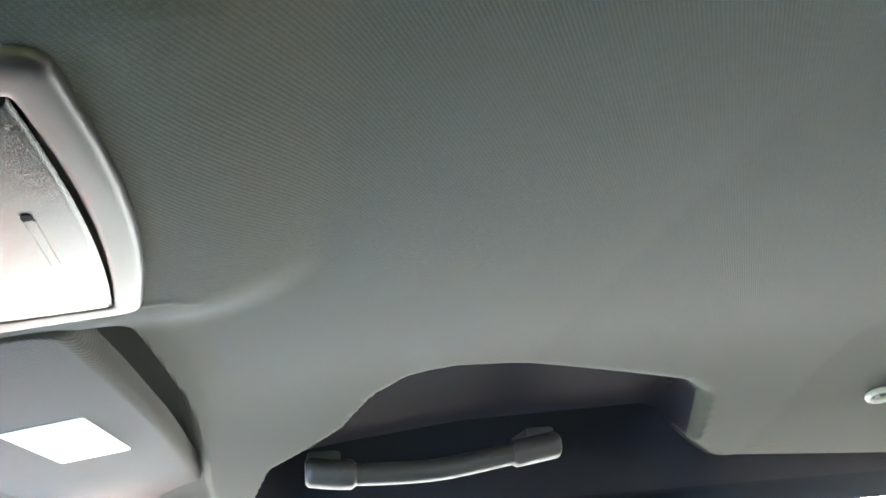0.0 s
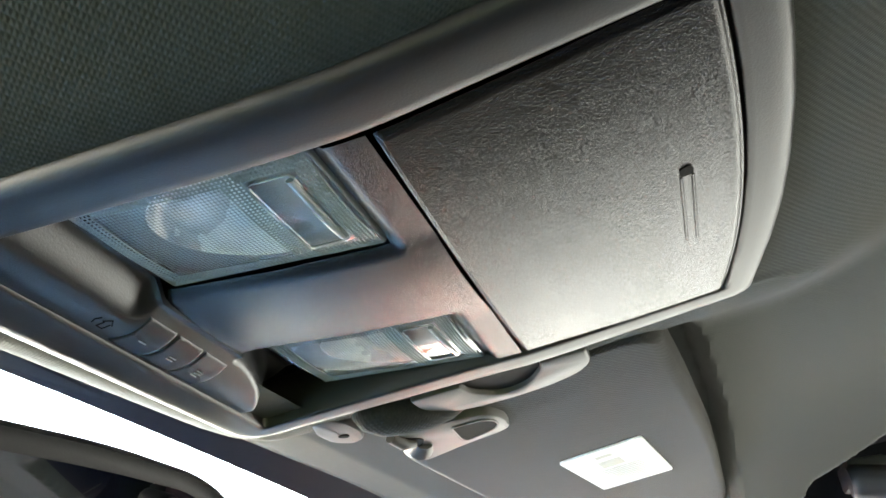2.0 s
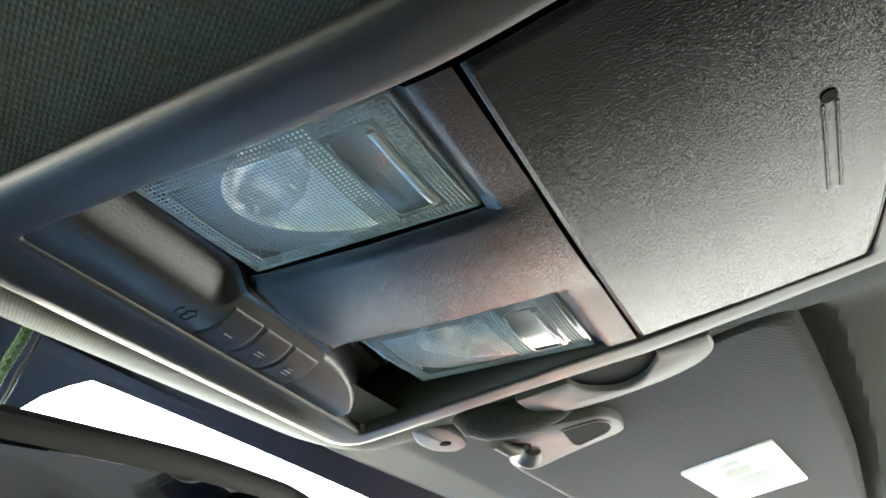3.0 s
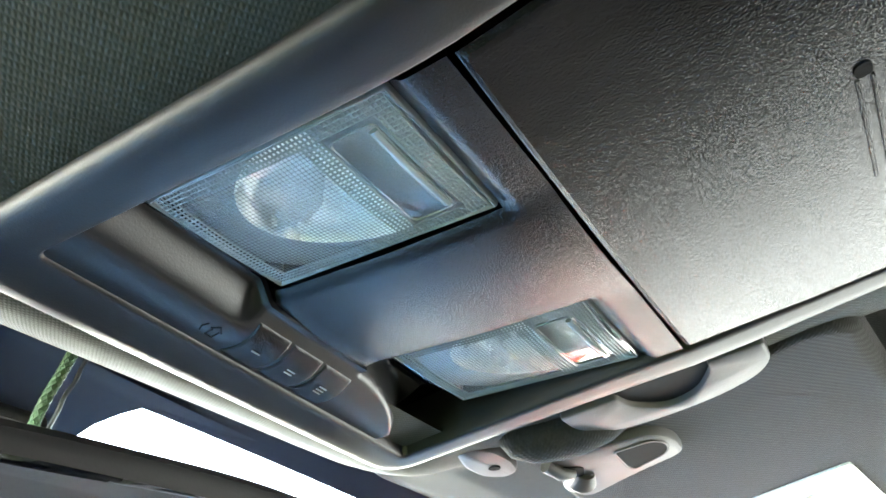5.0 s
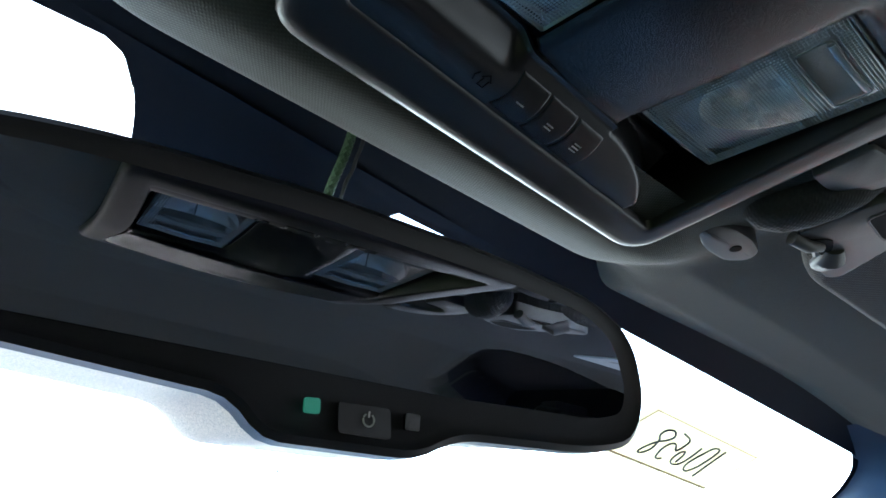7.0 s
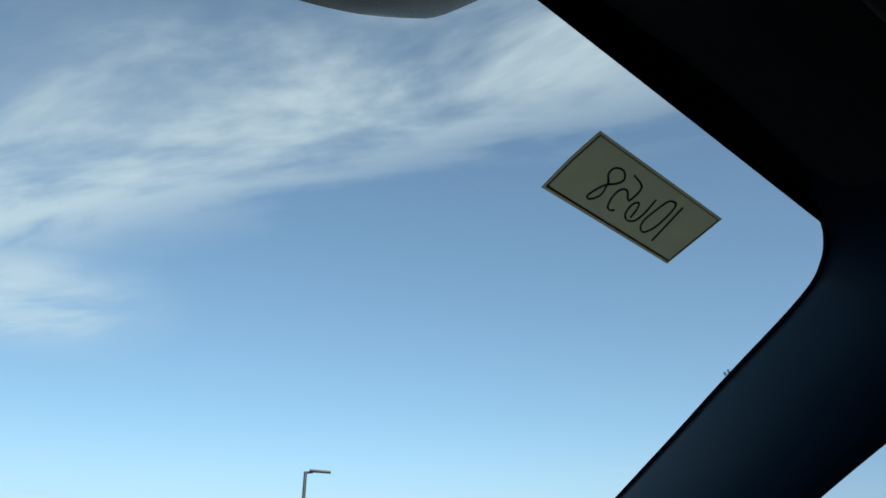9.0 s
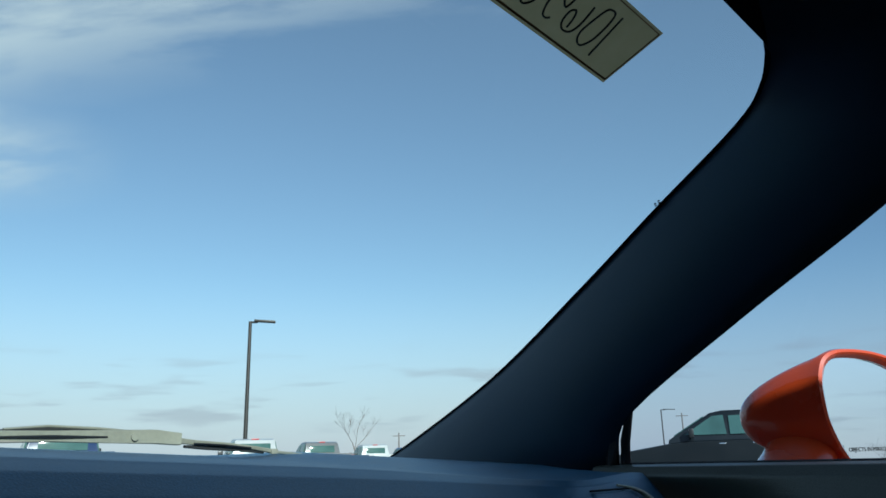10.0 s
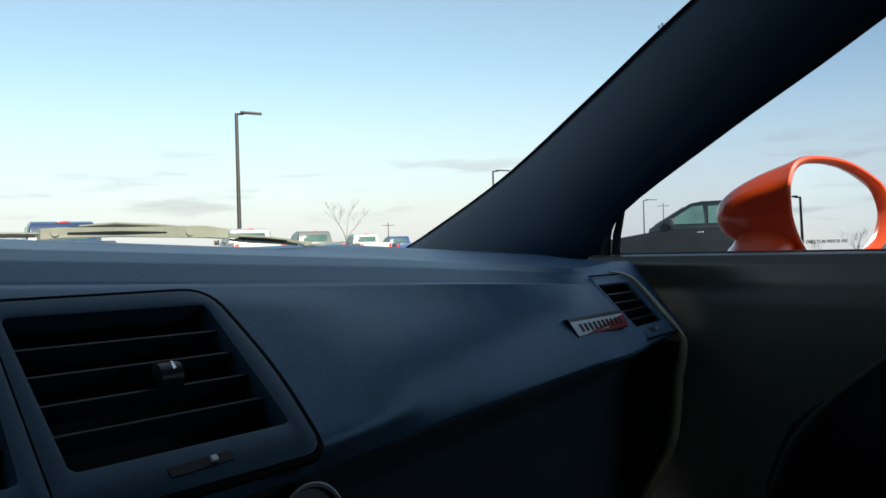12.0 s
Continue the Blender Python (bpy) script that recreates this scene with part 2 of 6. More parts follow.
for m_ in (M_MIRROR, M_RMIRROR):
    b_ = m_.node_tree.nodes["Principled BSDF"]
    for l_ in list(b_.inputs["Roughness"].links):
        m_.node_tree.links.remove(l_)
    b_.inputs["Roughness"].default_value = 0.0
    for l_ in list(b_.inputs["Base Color"].links):
        m_.node_tree.links.remove(l_)
    b_.inputs["Base Color"].default_value = (0.92, 0.93, 0.93, 1) if m_ is M_MIRROR else (0.50, 0.52, 0.60, 1)
M_PAPER = material("label_paper", (0.86, 0.86, 0.83), rough=0.7, var=0.04, var_scale=60, grain=700)
M_PRINT = material("label_print", (0.58, 0.57, 0.48), rough=0.8, var=0.1)
M_LEGEND = material("pale_legend_ink", (0.34, 0.34, 0.34), rough=0.6, var=0.05)
M_INK = material("grey_marker_ink", (0.05, 0.05, 0.05), rough=0.8, var=0.1)
M_RED = material("red_enamel", (0.42, 0.025, 0.02), rough=0.3, var=0.12, var_scale=80)
M_SILVER = material("brushed_silver_plate", (0.72, 0.74, 0.77), rough=0.35, metal=0.25, var=0.08, var_scale=50)
# unseen bonnet: orange muted to weaken the light it throws into the cabin
M_BONNET = material("muted_bonnet_orange", (0.38, 0.085, 0.034), rough=0.35, var=0.08, var_scale=5, grain=1500, coat=0.5)
M_LENSBACK = material("lamp_reflector", (0.95, 0.93, 0.89), rough=0.28, metal=0.40, var=0.05, var_scale=40)
M_LENSFLOOR = material("lamp_housing_grey", (0.22, 0.222, 0.215), rough=0.35, var=0.15, var_scale=40, grain=1500, bump=0.8)
M_LENSWALL = material("lamp_well_grey", (0.16, 0.16, 0.16), rough=0.4, var=0.1)
M_LENSRIM = material("ribbed_lens_border", (0.24, 0.26, 0.245), rough=0.18, var=0.12, var_scale=60, spec=0.7)
M_LENSEDGE = material("clear_lens_edge", (0.20, 0.22, 0.215), rough=0.08, var=0.08, var_scale=60, spec=0.9)
M_GLASS = pane("windscreen_glass", (0.86, 0.945, 0.875))
M_SIDEGLASS = pane("side_window_glass", (0.60, 0.70, 0.73))
# unseen driver's and rear panes, darkened to cut the light they let in
M_DARKGLASS = pane("light_cutting_side_pane", (0.060, 0.095, 0.045))
M_REARGLASS = pane("light_cutting_rear_pane", (0.012, 0.016, 0.011))
M_FRIT = material("black_ceramic_band", (0.0035, 0.005, 0.010), rough=0.6, var=0.1, spec=0.05)
M_CABLE = material("green_braided_sleeve", (0.035, 0.085, 0.028), rough=0.6, var=0.3, var_scale=400, grain=1500, bump=0.6)
M_ASPHALT = material("weathered_asphalt", (0.085, 0.083, 0.080), rough=0.9, var=0.2, var_scale=0.4, grain=60, bump=0.5, stain=0.12)
M_GRASS = material("winter_grass", (0.14, 0.12, 0.055), rough=0.95, var=0.3, var_scale=0.3, grain=6, bump=0.6, stain=0.2)
M_POLE = material("dark_bronze_pole", (0.035, 0.032, 0.030), rough=0.5, metal=0.3, var=0.15, var_scale=3)
M_BARK = material("bare_tree_bark", (0.15, 0.13, 0.12), rough=0.9, var=0.25, var_scale=5, grain=40, bump=0.5)
# opaque truck windows; the green base stands in for daylight through them
M_CARGLASS = material("daylit_car_glass", (0.05, 0.105, 0.095), rough=0.05, var=0.3, var_scale=2, spec=0.6)
M_TYRE = material("tyre_rubber", (0.02, 0.02, 0.02), rough=0.8, var=0.2)
M_CARPET = material("dark_floor_carpet", (0.010, 0.010, 0.011), rough=0.95, var=0.2, grain=400, bump=0.6)


def pane_lens():
    m = pane("clear_ribbed_lens", (0.93, 0.96, 0.95), 0.06)
    for q in m.node_tree.nodes:
        if q.bl_idname == "ShaderNodeBsdfGlossy":
            q.inputs["Color"].default_value = (0.95, 0.95, 0.95, 1)
        if q.bl_idname == "ShaderNodeMath" and q.operation == "MULTIPLY_ADD":
            q.inputs[1].default_value, q.inputs[2].default_value = 0.80, 0.075
    return m


def faint_ribs():
    """Clear plastic ribs that catch some light."""
    m = bpy.data.materials.new("faint_lens_ribs")
    m.use_nodes = True
    n, l = m.node_tree.nodes, m.node_tree.links
    b = n["Principled BSDF"]
    b.inputs["Base Color"].default_value = (0.35, 0.37, 0.37, 1)
    b.inputs["Roughness"].default_value = 0.15
    tr = n.new("ShaderNodeBsdfTransparent")
    mx = n.new("ShaderNodeMixShader")
    mx.inputs[0].default_value = 0.42
    l.new(tr.outputs[0], mx.inputs[1])
    l.new(b.outputs[0], mx.inputs[2])
    l.new(mx.outputs[0], n["Material Output"].inputs[0])
    return m


M_LENS = pane_lens()
M_LENSRIB = faint_ribs()


def glow(name, color, strength):
    m = bpy.data.materials.new(name)
    m.use_nodes = True
    b = m.node_tree.nodes["Principled BSDF"]
    b.inputs["Base Color"].default_value = (*color, 1)
    b.inputs["Emission Color"].default_value = (*color, 1)
    b.inputs["Emission Strength"].default_value = strength
    return m


def sticker_paper():
    """Thin paper on the glass: daylight comes through it."""
    m = bpy.data.materials.new("translucent_card")
    m.use_nodes = True
    n, l = m.node_tree.nodes, m.node_tree.links
    n.clear()
    out = n.new("ShaderNodeOutputMaterial")
    tc = n.new("ShaderNodeTexCoord")
    ns = n.new("ShaderNodeTexNoise")
    ns.inputs["Scale"].default_value, ns.inputs["Detail"].default_value = 60, 5
    l.new(tc.outputs["Object"], ns.inputs[0])
    cr = n.new("ShaderNodeMix")
    cr.data_type = "RGBA"
    cr.inputs["A"].default_value, cr.inputs["B"].default_value = (0.50, 0.40, 0.20, 1), (0.60, 0.49, 0.27, 1)
    l.new(ns.outputs["Fac"], cr.inputs["Factor"])
    df = n.new("ShaderNodeBsdfDiffuse")
    tl = n.new("ShaderNodeBsdfTranslucent")
    l.new(cr.outputs["Result"], df.inputs[0])
    l.new(cr.outputs["Result"], tl.inputs[0])
    mx = n.new("ShaderNodeMixShader")
    mx.inputs[0].default_value = 0.45
    l.new(df.outputs[0], mx.inputs[1])
    l.new(tl.outputs[0], mx.inputs[2])
    l.new(mx.outputs[0], out.inputs[0])
    return m


M_CARD = sticker_paper()


# ---- mesh helpers ----
def thing(name, base, label, category, group="", kind=""):
    ob = new(name)
    ob.empty_display_size = 0.02
    ob.location = base
    return tagged(ob, label, category, group, kind)


def root_base(ob):
    while ob.parent:
        ob = ob.parent
    return Vector(ob.location)


def finish(bm, name, mat, smooth=True):
    bmesh.ops.recalc_face_normals(bm, faces=bm.faces)
    me = bpy.data.meshes.new(name)
    bm.to_mesh(me)
    bm.free()
    for p in me.polygons:
        p.use_smooth = smooth
    if smooth:
        me.set_sharp_from_angle(angle=radians(38))
    me.materials.append(mat)
    return me


def part(name, bm, mat, parent, label="", smooth=True):
    """One mesh under a thing or a part, its bmesh given in world metres."""
    bmesh.ops.translate(bm, vec=-root_base(parent), verts=bm.verts)
    ob = new(name, finish(bm, name, mat, smooth))
    ob.parent = parent
    if label:
        ob["label"] = label
    return ob


def single(name, bm, mat, label, category, kind="", smooth=True, group=""):
    """A top-level mesh with its origin at the middle of its foot."""
    lo = Vector([min(v.co[i] for v in bm.verts) for i in range(3)])
    hi = Vector([max(v.co[i] for v in bm.verts) for i in range(3)])
    base = Vector(((lo.x + hi.x) / 2, (lo.y + hi.y) / 2, lo.z))
    bmesh.ops.translate(bm, vec=-base, verts=bm.verts)
    ob = new(name, finish(bm, name, mat, smooth))
    ob.location = base
    return tagged(ob, label, category, group, kind)


def smooth01(a, b, t):
    s = min(max((t - a) / (b - a), 0.0), 1.0)
    return s * s * (3 - 2 * s)


def table(pairs, t):
    """Piecewise linear reading of (t, value) pairs."""
    if t <= pairs[0][0]:
        return pairs[0][1]
    for (a, va), (b, vb) in zip(pairs, pairs[1:]):
        if t <= b:
            return va + (vb - va) * (t - a) / (b - a)
    return pairs[-1][1]


def spline(pts, n):
    """Catmull-Rom through the points, n samples."""
    pts = [Vector(p) for p in pts]
    out = []
    m = len(pts) - 1
    for i in range(n):
        s = i / (n - 1) * m
        k = min(int(s), m - 1)
        t = s - k
        p0, p1, p2, p3 = pts[max(k - 1, 0)], pts[k], pts[k + 1], pts[min(k + 2, m)]
        out.append(0.5 * (2 * p1 + (p2 - p0) * t + (2 * p0 - 5 * p1 + 4 * p2 - p3) * t * t + (3 * p1 - p0 - 3 * p2 + p3) * t ** 3))
    return out


def grid_into(bm, f, us, vs, keep=None, close_u=False):
    rows = [[bm.verts.new(f(u, v)) for v in vs] for u in us]
    nu = len(us)
    for i in range(nu if close_u else nu - 1):
        for j in range(len(vs) - 1):
            if keep and not keep(us[i], us[(i + 1) % nu], vs[j], vs[j + 1]):
                continue
            bm.faces.new((rows[i][j], rows[(i + 1) % nu][j], rows[(i + 1) % nu][j + 1], rows[i][j + 1]))
    return rows


def lin(a, b, n):
    return [a + (b - a) * i / (n - 1) for i in range(n)]


def sheet(f, us, vs, thick, keep=None):
    """A grid surface with thickness along its normals."""
    bm = bmesh.new()
    grid_into(bm, f, us, vs, keep)
    loose = [v for v in bm.verts if not v.link_faces]
    bmesh.ops.delete(bm, geom=loose, context="VERTS")
    if thick:
        bmesh.ops.recalc_face_normals(bm, faces=bm.faces)
        bmesh.ops.solidify(bm, geom=bm.faces[:], thickness=thick)
    return bm


def box(cx, cy, cz, sx, sy, sz, bevel=0.0, seg=2, m=None):
    bm = bmesh.new()
    bmesh.ops.create_cube(bm, size=1.0)
    for v in bm.verts:
        v.co = Vector((v.co.x * sx, v.co.y * sy, v.co.z * sz))
    if bevel:
        bmesh.ops.bevel(bm, geom=bm.edges[:], offset=bevel, segments=seg, affect="EDGES", profile=0.6)
    mm = Matrix.Translation((cx, cy, cz)) @ (m or Matrix())
    bmesh.ops.transform(bm, matrix=mm, verts=bm.verts)
    return bm


def merge(*bms):
    out = bms[0]
    for b in bms[1:]:
        me = bpy.data.meshes.new("tmp")
        b.to_mesh(me)
        b.free()
        out.from_mesh(me)
        bpy.data.meshes.remove(me)
    return out


def tube(path, radius, sides=10, caps=True, flat=1.0):
    """Round bar along points; radius a number or one a point."""
    bm = bmesh.new()
    path = [Vector(p) for p in path]
    rings = []
    for i, p in enumerate(path):
        d = (path[min(i + 1, len(path) - 1)] - path[max(i - 1, 0)]).normalized()
        ref = Vector((0, 0, 1)) if abs(d.z) < 0.95 else Vector((1, 0, 0))
        a = d.cross(ref).normalized()
        b = a.cross(d)
        r = radius[i] if isinstance(radius, (list, tuple)) else radius
        rings.append([bm.verts.new(p + (a * math.cos(k) + b * math.sin(k) * flat) * r) for k in (2 * math.pi * j / sides for j in range(sides))])
    for q, w in zip(rings, rings[1:]):
        for j in range(sides):
            bm.faces.new((q[j], q[(j + 1) % sides], w[(j + 1) % sides], w[j]))
    if caps:
        bm.faces.new(rings[0][::-1])
        bm.faces.new(rings[-1])
    return bm


def rounded(pts, radii, n=6):
    """Outline of a polygon in the plane with rounded corners."""
    out = []
    k = len(pts)
    for i in range(k):
        p, a, b = Vector(pts[i]).to_2d(), Vector(pts[i - 1]).to_2d(), Vector(pts[(i + 1) % k]).to_2d()
        r = radii[i] if isinstance(radii, (list, tuple)) else radii
        da, db = (a - p), (b - p)
        r = min(r, da.length * 0.49, db.length * 0.49)
        s, e = p + da.normalized() * r, p + db.normalized() * r
        for j in range(n + 1):
            t = j / n
            out.append((1 - t) ** 2 * s + 2 * t * (1 - t) * p + t * t * e)
    return out


def resample(outline, n):
    k = len(outline)
    seg = [(outline[(i + 1) % k] - outline[i]).length for i in range(k)]
    tot = sum(seg)
    out, i, acc = [], 0, 0.0
    for j in range(n):
        s = tot * j / n
        while acc + seg[i] < s:
            acc += seg[i]
            i += 1
        t = (s - acc) / seg[i] if seg[i] else 0
        out.append(outline[i].lerp(outline[(i + 1) % k], t))
    return out


def inset(outline, d):
    """The outline moved inwards by d (counter-clockwise outlines)."""
    k = len(outline)
    out = []
    for i in range(k):
        t = outline[(i + 1) % k] - outline[i - 1]
        t = t.normalized() if t.length else Vector((1, 0))
        out.append(outline[i] + Vector((-t.y, t.x)) * d)
    return out


def loops_into(bm, loops, closed_ends=(False, False)):
    rings = [[bm.verts.new(p) for p in lp] for lp in loops]
    k = len(rings[0])
    for q, w in zip(rings, rings[1:]):
        for j in range(k):
            bm.faces.new((q[j], q[(j + 1) % k], w[(j + 1) % k], w[j]))
    if closed_ends[0]:
        bm.faces.new(rings[0][::-1])
    if closed_ends[1]:
        bm.faces.new(rings[-1])
    return rings


def slab(outline, place, lo, hi, bevel=0.0):
    """A flat piece: outline (x, y) put in the world by place(x, y, h), from height lo to hi."""
    bm = bmesh.new()
    loops = []
    if bevel:
        loops.append([place(p.x, p.y, lo) for p in inset(outline, bevel)])
        loops.append([place(p.x, p.y, lo + bevel * 0.3) for p in inset(outline, bevel * 0.3)])
        loops.append([place(p.x, p.y, lo + bevel) for p in outline])
    else:
        loops.append([place(p.x, p.y, lo) for p in outline])
    loops.append([place(p.x, p.y, hi) for p in outline])
    loops_into(bm, loops, (True, True))
    return bm


def lettering(text, size, place, depth=0.0003, align="CENTER"):
    """Flat letters of the built-in font, laid out by place(x, y, h)."""
    cu = bpy.data.curves.new("letters", "FONT")
    cu.body, cu.size, cu.align_x, cu.align_y, cu.resolution_u = text, size, align, "CENTER", 3
    ob = bpy.data.objects.new("letters", cu)
    scene.collection.objects.link(ob)
    bpy.context.view_layer.update()
    me = bpy.data.meshes.new_from_object(ob.evaluated_get(bpy.context.evaluated_depsgraph_get()))
    bpy.data.objects.remove(ob)
    bpy.data.curves.remove(cu)
    bm = bmesh.new()
    bm.from_mesh(me)
    bpy.data.meshes.remove(me)
    for v in bm.verts:
        v.co = place(v.co.x, v.co.y, depth)
    return bm


# ---- the car's shell ----
def glass_z(x, y):
    return 1.440 - 0.402 * y - 0.054 * (math.sqrt(x * x + 0.02) - 0.27)


def rim_low(y):
    """Lower face of the overhead console's rim."""
    return table([(0.03, 1.2928), (0.046, 1.2908), (0.08, 1.2852), (0.12, 1.2796), (0.16, 1.2768), (0.20, 1.2742), (0.235, 1.2716), (0.25, 1.2708)], y)


def hollow_edge(y):
    """Inner edge of the hollow round the grab handle, and the width over which it deepens."""
    edge = table([(-0.60, 0.62), (-0.52, 0.57), (-0.49, 0.470), (-0.45, 0.440), (-0.404, 0.425), (-0.30, 0.392), (-0.231, 0.370), (-0.171, 0.356), (-0.135, 0.362), (-0.110, 0.390), (-0.085, 0.448), (-0.055, 0.474), (-0.02, 0.500), (0.005, 0.60)], y)
    return edge, 0.036 + 0.060 * smooth01(-0.13, -0.26, y)


def roof_z(x, y):
    """Underside of the headliner."""
    base = table([(-1.7, 1.27), (-1.2, 1.335), (-0.6, 1.365), (-0.25, 1.352), (-0.1, 1.334), (0.0, 1.319), (0.1, 1.306), (0.2, 1.297), (0.26, 1.2945), (0.295, 1.299), (0.318, 1.309), (0.332, 1.320)], y)
    ax = abs(x)
    # hollow round the grab handle: crisp front lip, soft elsewhere
    lip_x, soft = hollow_edge(y)
    hollow = 0.078 * smooth01(lip_x, lip_x + soft, ax) * smooth01(-0.60, -0.48, y) * smooth01(0.02, -0.03, y)
    drop = (0.078 - 0.058 * smooth01(-0.06, 0.20, y)) * smooth01(0.28, 0.67, ax) ** 1.5
    bulge = 0.010 * smooth01(0.16, 0.10, ax) * smooth01(0.20, 0.25, y) * smooth01(0.335, 0.28, y)
    # shallow pocket that takes the folded visor
    edge_y = table([(0.098, 0.0715), (0.20, 0.0615), (0.33, 0.0515), (0.62, 0.0412)], ax)
    pocket_z = 0.020 * smooth01(edge_y - 0.014, edge_y - 0.001, y) * smooth01(0.185, 0.150, y) * smooth01(0.11, 0.20, ax)
    lift = 0.028 * smooth01(0.276, 0.312, y) * smooth01(0.19, 0.12, ax)
    z = base - drop + hollow + pocket_z - bulge + lift
    # drawn down to the console's rim all round
    off = math.hypot(max(ax - 0.088, 0.0), max(0.036 - y, 0.0), 2.0 * max(y - 0.243, 0.0))
    near = smooth01(0.085, 0.001, off)
    # a pulled crease that runs rearwards from the rim's corner
    crease = 0.0006 * math.exp(-((ax - table([(-0.004, 0.1260), (0.0135, 0.0964), (0.0255, 0.0868), (0.037, 0.0860)], y)) / 0.0026) ** 2) * smooth01(-0.006, 0.014, y) * smooth01(0.045, 0.035, y) * (x > 0)
    return z * (1 - near) + min(z, rim_low(y) + 0.0042) * near - crease


us = lin(-0.650, -0.16, 60) + lin(-0.155, 0.075, 75) + lin(0.0762, 0.115, 32) + lin(0.118, 0.155, 12) + lin(0.16, 0.650, 100)
vs = lin(-1.6, -0.62, 50) + lin(-0.61, -0.08, 100) + lin(-0.075, 0.332, 130)
bm = sheet(lambda u, v: Vector((u, v, roof_z(u, v))), us, vs, 0.0)
# opening over the console
bmesh.ops.delete(bm, geom=[f for f in bm.faces if abs(f.calc_center_median().x) < 0.077 and 0.062 < f.calc_center_median().y < 0.212 or abs(f.calc_center_median().x) < 0.15 and f.calc_center_median().y > 0.309], context="FACES")
single("ceiling", bm, M_CLOTH, "dark grey knitted cloth headliner of a coupe", "headliner", "structure")
bm = sheet(lambda u, v: Vector((u * 1.03, v * 1.01, max(roof_z(0, v), 1.315) + 0.060 + 0.034 * smooth01(0.05, -0.06, v * 1.01) - 0.02 * abs(u) ** 2)), lin(-0.66, 0.66, 24), lin(-1.65, 0.325, 30), 0.004)
single("roof_panel", bm, M_ORANGE, "orange painted steel roof panel above the headliner", "roof", "structure")

# windscreen with its black ceramic border


def glass_half(y):
    return table([(0.334, 0.66), (0.40, 0.72), (0.50, 0.76), (0.64, 0.80), (0.85, 0.87), (1.05, 0.90), (1.18, 0.90)], y)


bm = sheet(lambda u, v: Vector((u * glass_half(v), v, glass_z(u * glass_half(v), v))), lin(-1, 1, 40), lin(0.31, 1.18, 30), 0.0)
ws = single("windscreen", bm, M_GLASS, "raked windscreen glass with a faint green tint", "windscreen", "structure")
ws.visible_shadow = False


def on_glass(x, y, h):
    return Vector((x, y, glass_z(x, y) - h))


def glass_patch(name, outline, label, h=0.004):
    bm = bmesh.new()
    vs_ = [bm.verts.new(on_glass(p[0], p[1], h)) for p in outline]
    bm.faces.new(vs_)
    bmesh.ops.triangulate(bm, faces=bm.faces[:])
    return single(name, bm, M_FRIT, label, "windscreen band", "structure")


bm = sheet(lambda u, v: on_glass(u, 0.288 + v * (0.0495 - 0.014 * smooth01(-0.085, -0.10, u) * smooth01(-0.16, -0.13, u) + 0.004 * smooth01(0.02, 0.0, abs(abs(u) - 0.62))), 0.004), lin(-0.66, 0.66, 160), [0, 0.5, 1], 0.0)
single("trim", bm, M_FRIT, "black ceramic band along the top of the windscreen", "windscreen band", "structure")
patch = [(p.x, p.y) for p in spline([(-0.118, 0.3180, 0), (-0.106, 0.3212, 0), (-0.0965, 0.3262, 0), (-0.0880, 0.3350, 0), (-0.0815, 0.3460, 0), (-0.0765, 0.3580, 0), (-0.0715, 0.3720, 0), (-0.066, 0.392, 0), (-0.058, 0.406, 0)], 28)]
patch += [(-0.03, 0.410), (0.0, 0.410), (0.018, 0.406), (0.028, 0.392), (0.030, 0.372), (0.033, 0.3535), (0.0374, 0.3445), (0.0432, 0.3370), (0.0510, 0.3345), (0.0640, 0.3350), (0.085, 0.3340), (0.105, 0.3300)]
glass_patch("trim_1", patch, "black ceramic patch behind the interior mirror")

# pillars beside the windscreen
INNER = [(x, y, glass_z(x, y) - 0.003) for x, y in ((0.530, 0.318), (0.605, 0.339), (0.645, 0.361), (0.676, 0.400), (0.717, 0.515), (0.766, 0.645), (0.835, 0.850), (0.864, 1.050), (0.868, 1.160))]
OUTER = [(0.655, 0.05, 1.245), (0.668, 0.150, 1.212), (0.680, 0.220, 1.185), (0.691, 0.270, 1.161), (0.705, 0.331, 1.130), (0.730, 0.447, 1.073), (0.767, 0.598, 0.992), (0.790, 0.640, 0.935), (0.80, 0.72, 0.90)]


def pillar(side):
    a, b = spline(INNER, 40), spline(OUTER, 40)
    bm = bmesh.new()

    def f(i, t):
        p = a[i].lerp(b[i], t)
        w = (b[i] - a[i]).length
        swell = math.sin(math.pi * min(max(t, 0), 1)) ** 0.8 * 0.16 * w
        edge = 0.006 * (1 if t <= 0.0 or t >= 1.0 else 0)
        d = Vector((-0.75, -0.55, 0.10)).normalized()
        q = p + d * (swell - edge)
        return Vector((q.x * side, q.y, q.z))

    grid_into(bm, lambda i, t: f(int(i), t), list(range(40)), [-0.001] + lin(0.0, 1.0, 15) + [1.001])
    return bm


for side, nm in ((1, "pillar_1"), (-1, "pillar_2")):
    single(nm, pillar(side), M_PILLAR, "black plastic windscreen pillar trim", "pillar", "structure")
    # black painted edge between trim and glass
    inn = spline(INNER[1:], 40)
    bm = bmesh.new()
    grid_into(bm, lambda i, t: Vector(((inn[int(i)].x + 0.10 * t - 0.004) * side, inn[int(i)].y - 0.002 * t, glass_z(inn[int(i)].x + 0.10 * t, inn[int(i)].y) - 0.005)), list(range(40)), [0, 0.5, 1])
    single("trim_2" if side > 0 else "trim_3", bm, M_FRIT, "black ceramic band beside the windscreen pillar", "windscreen band", "structure")


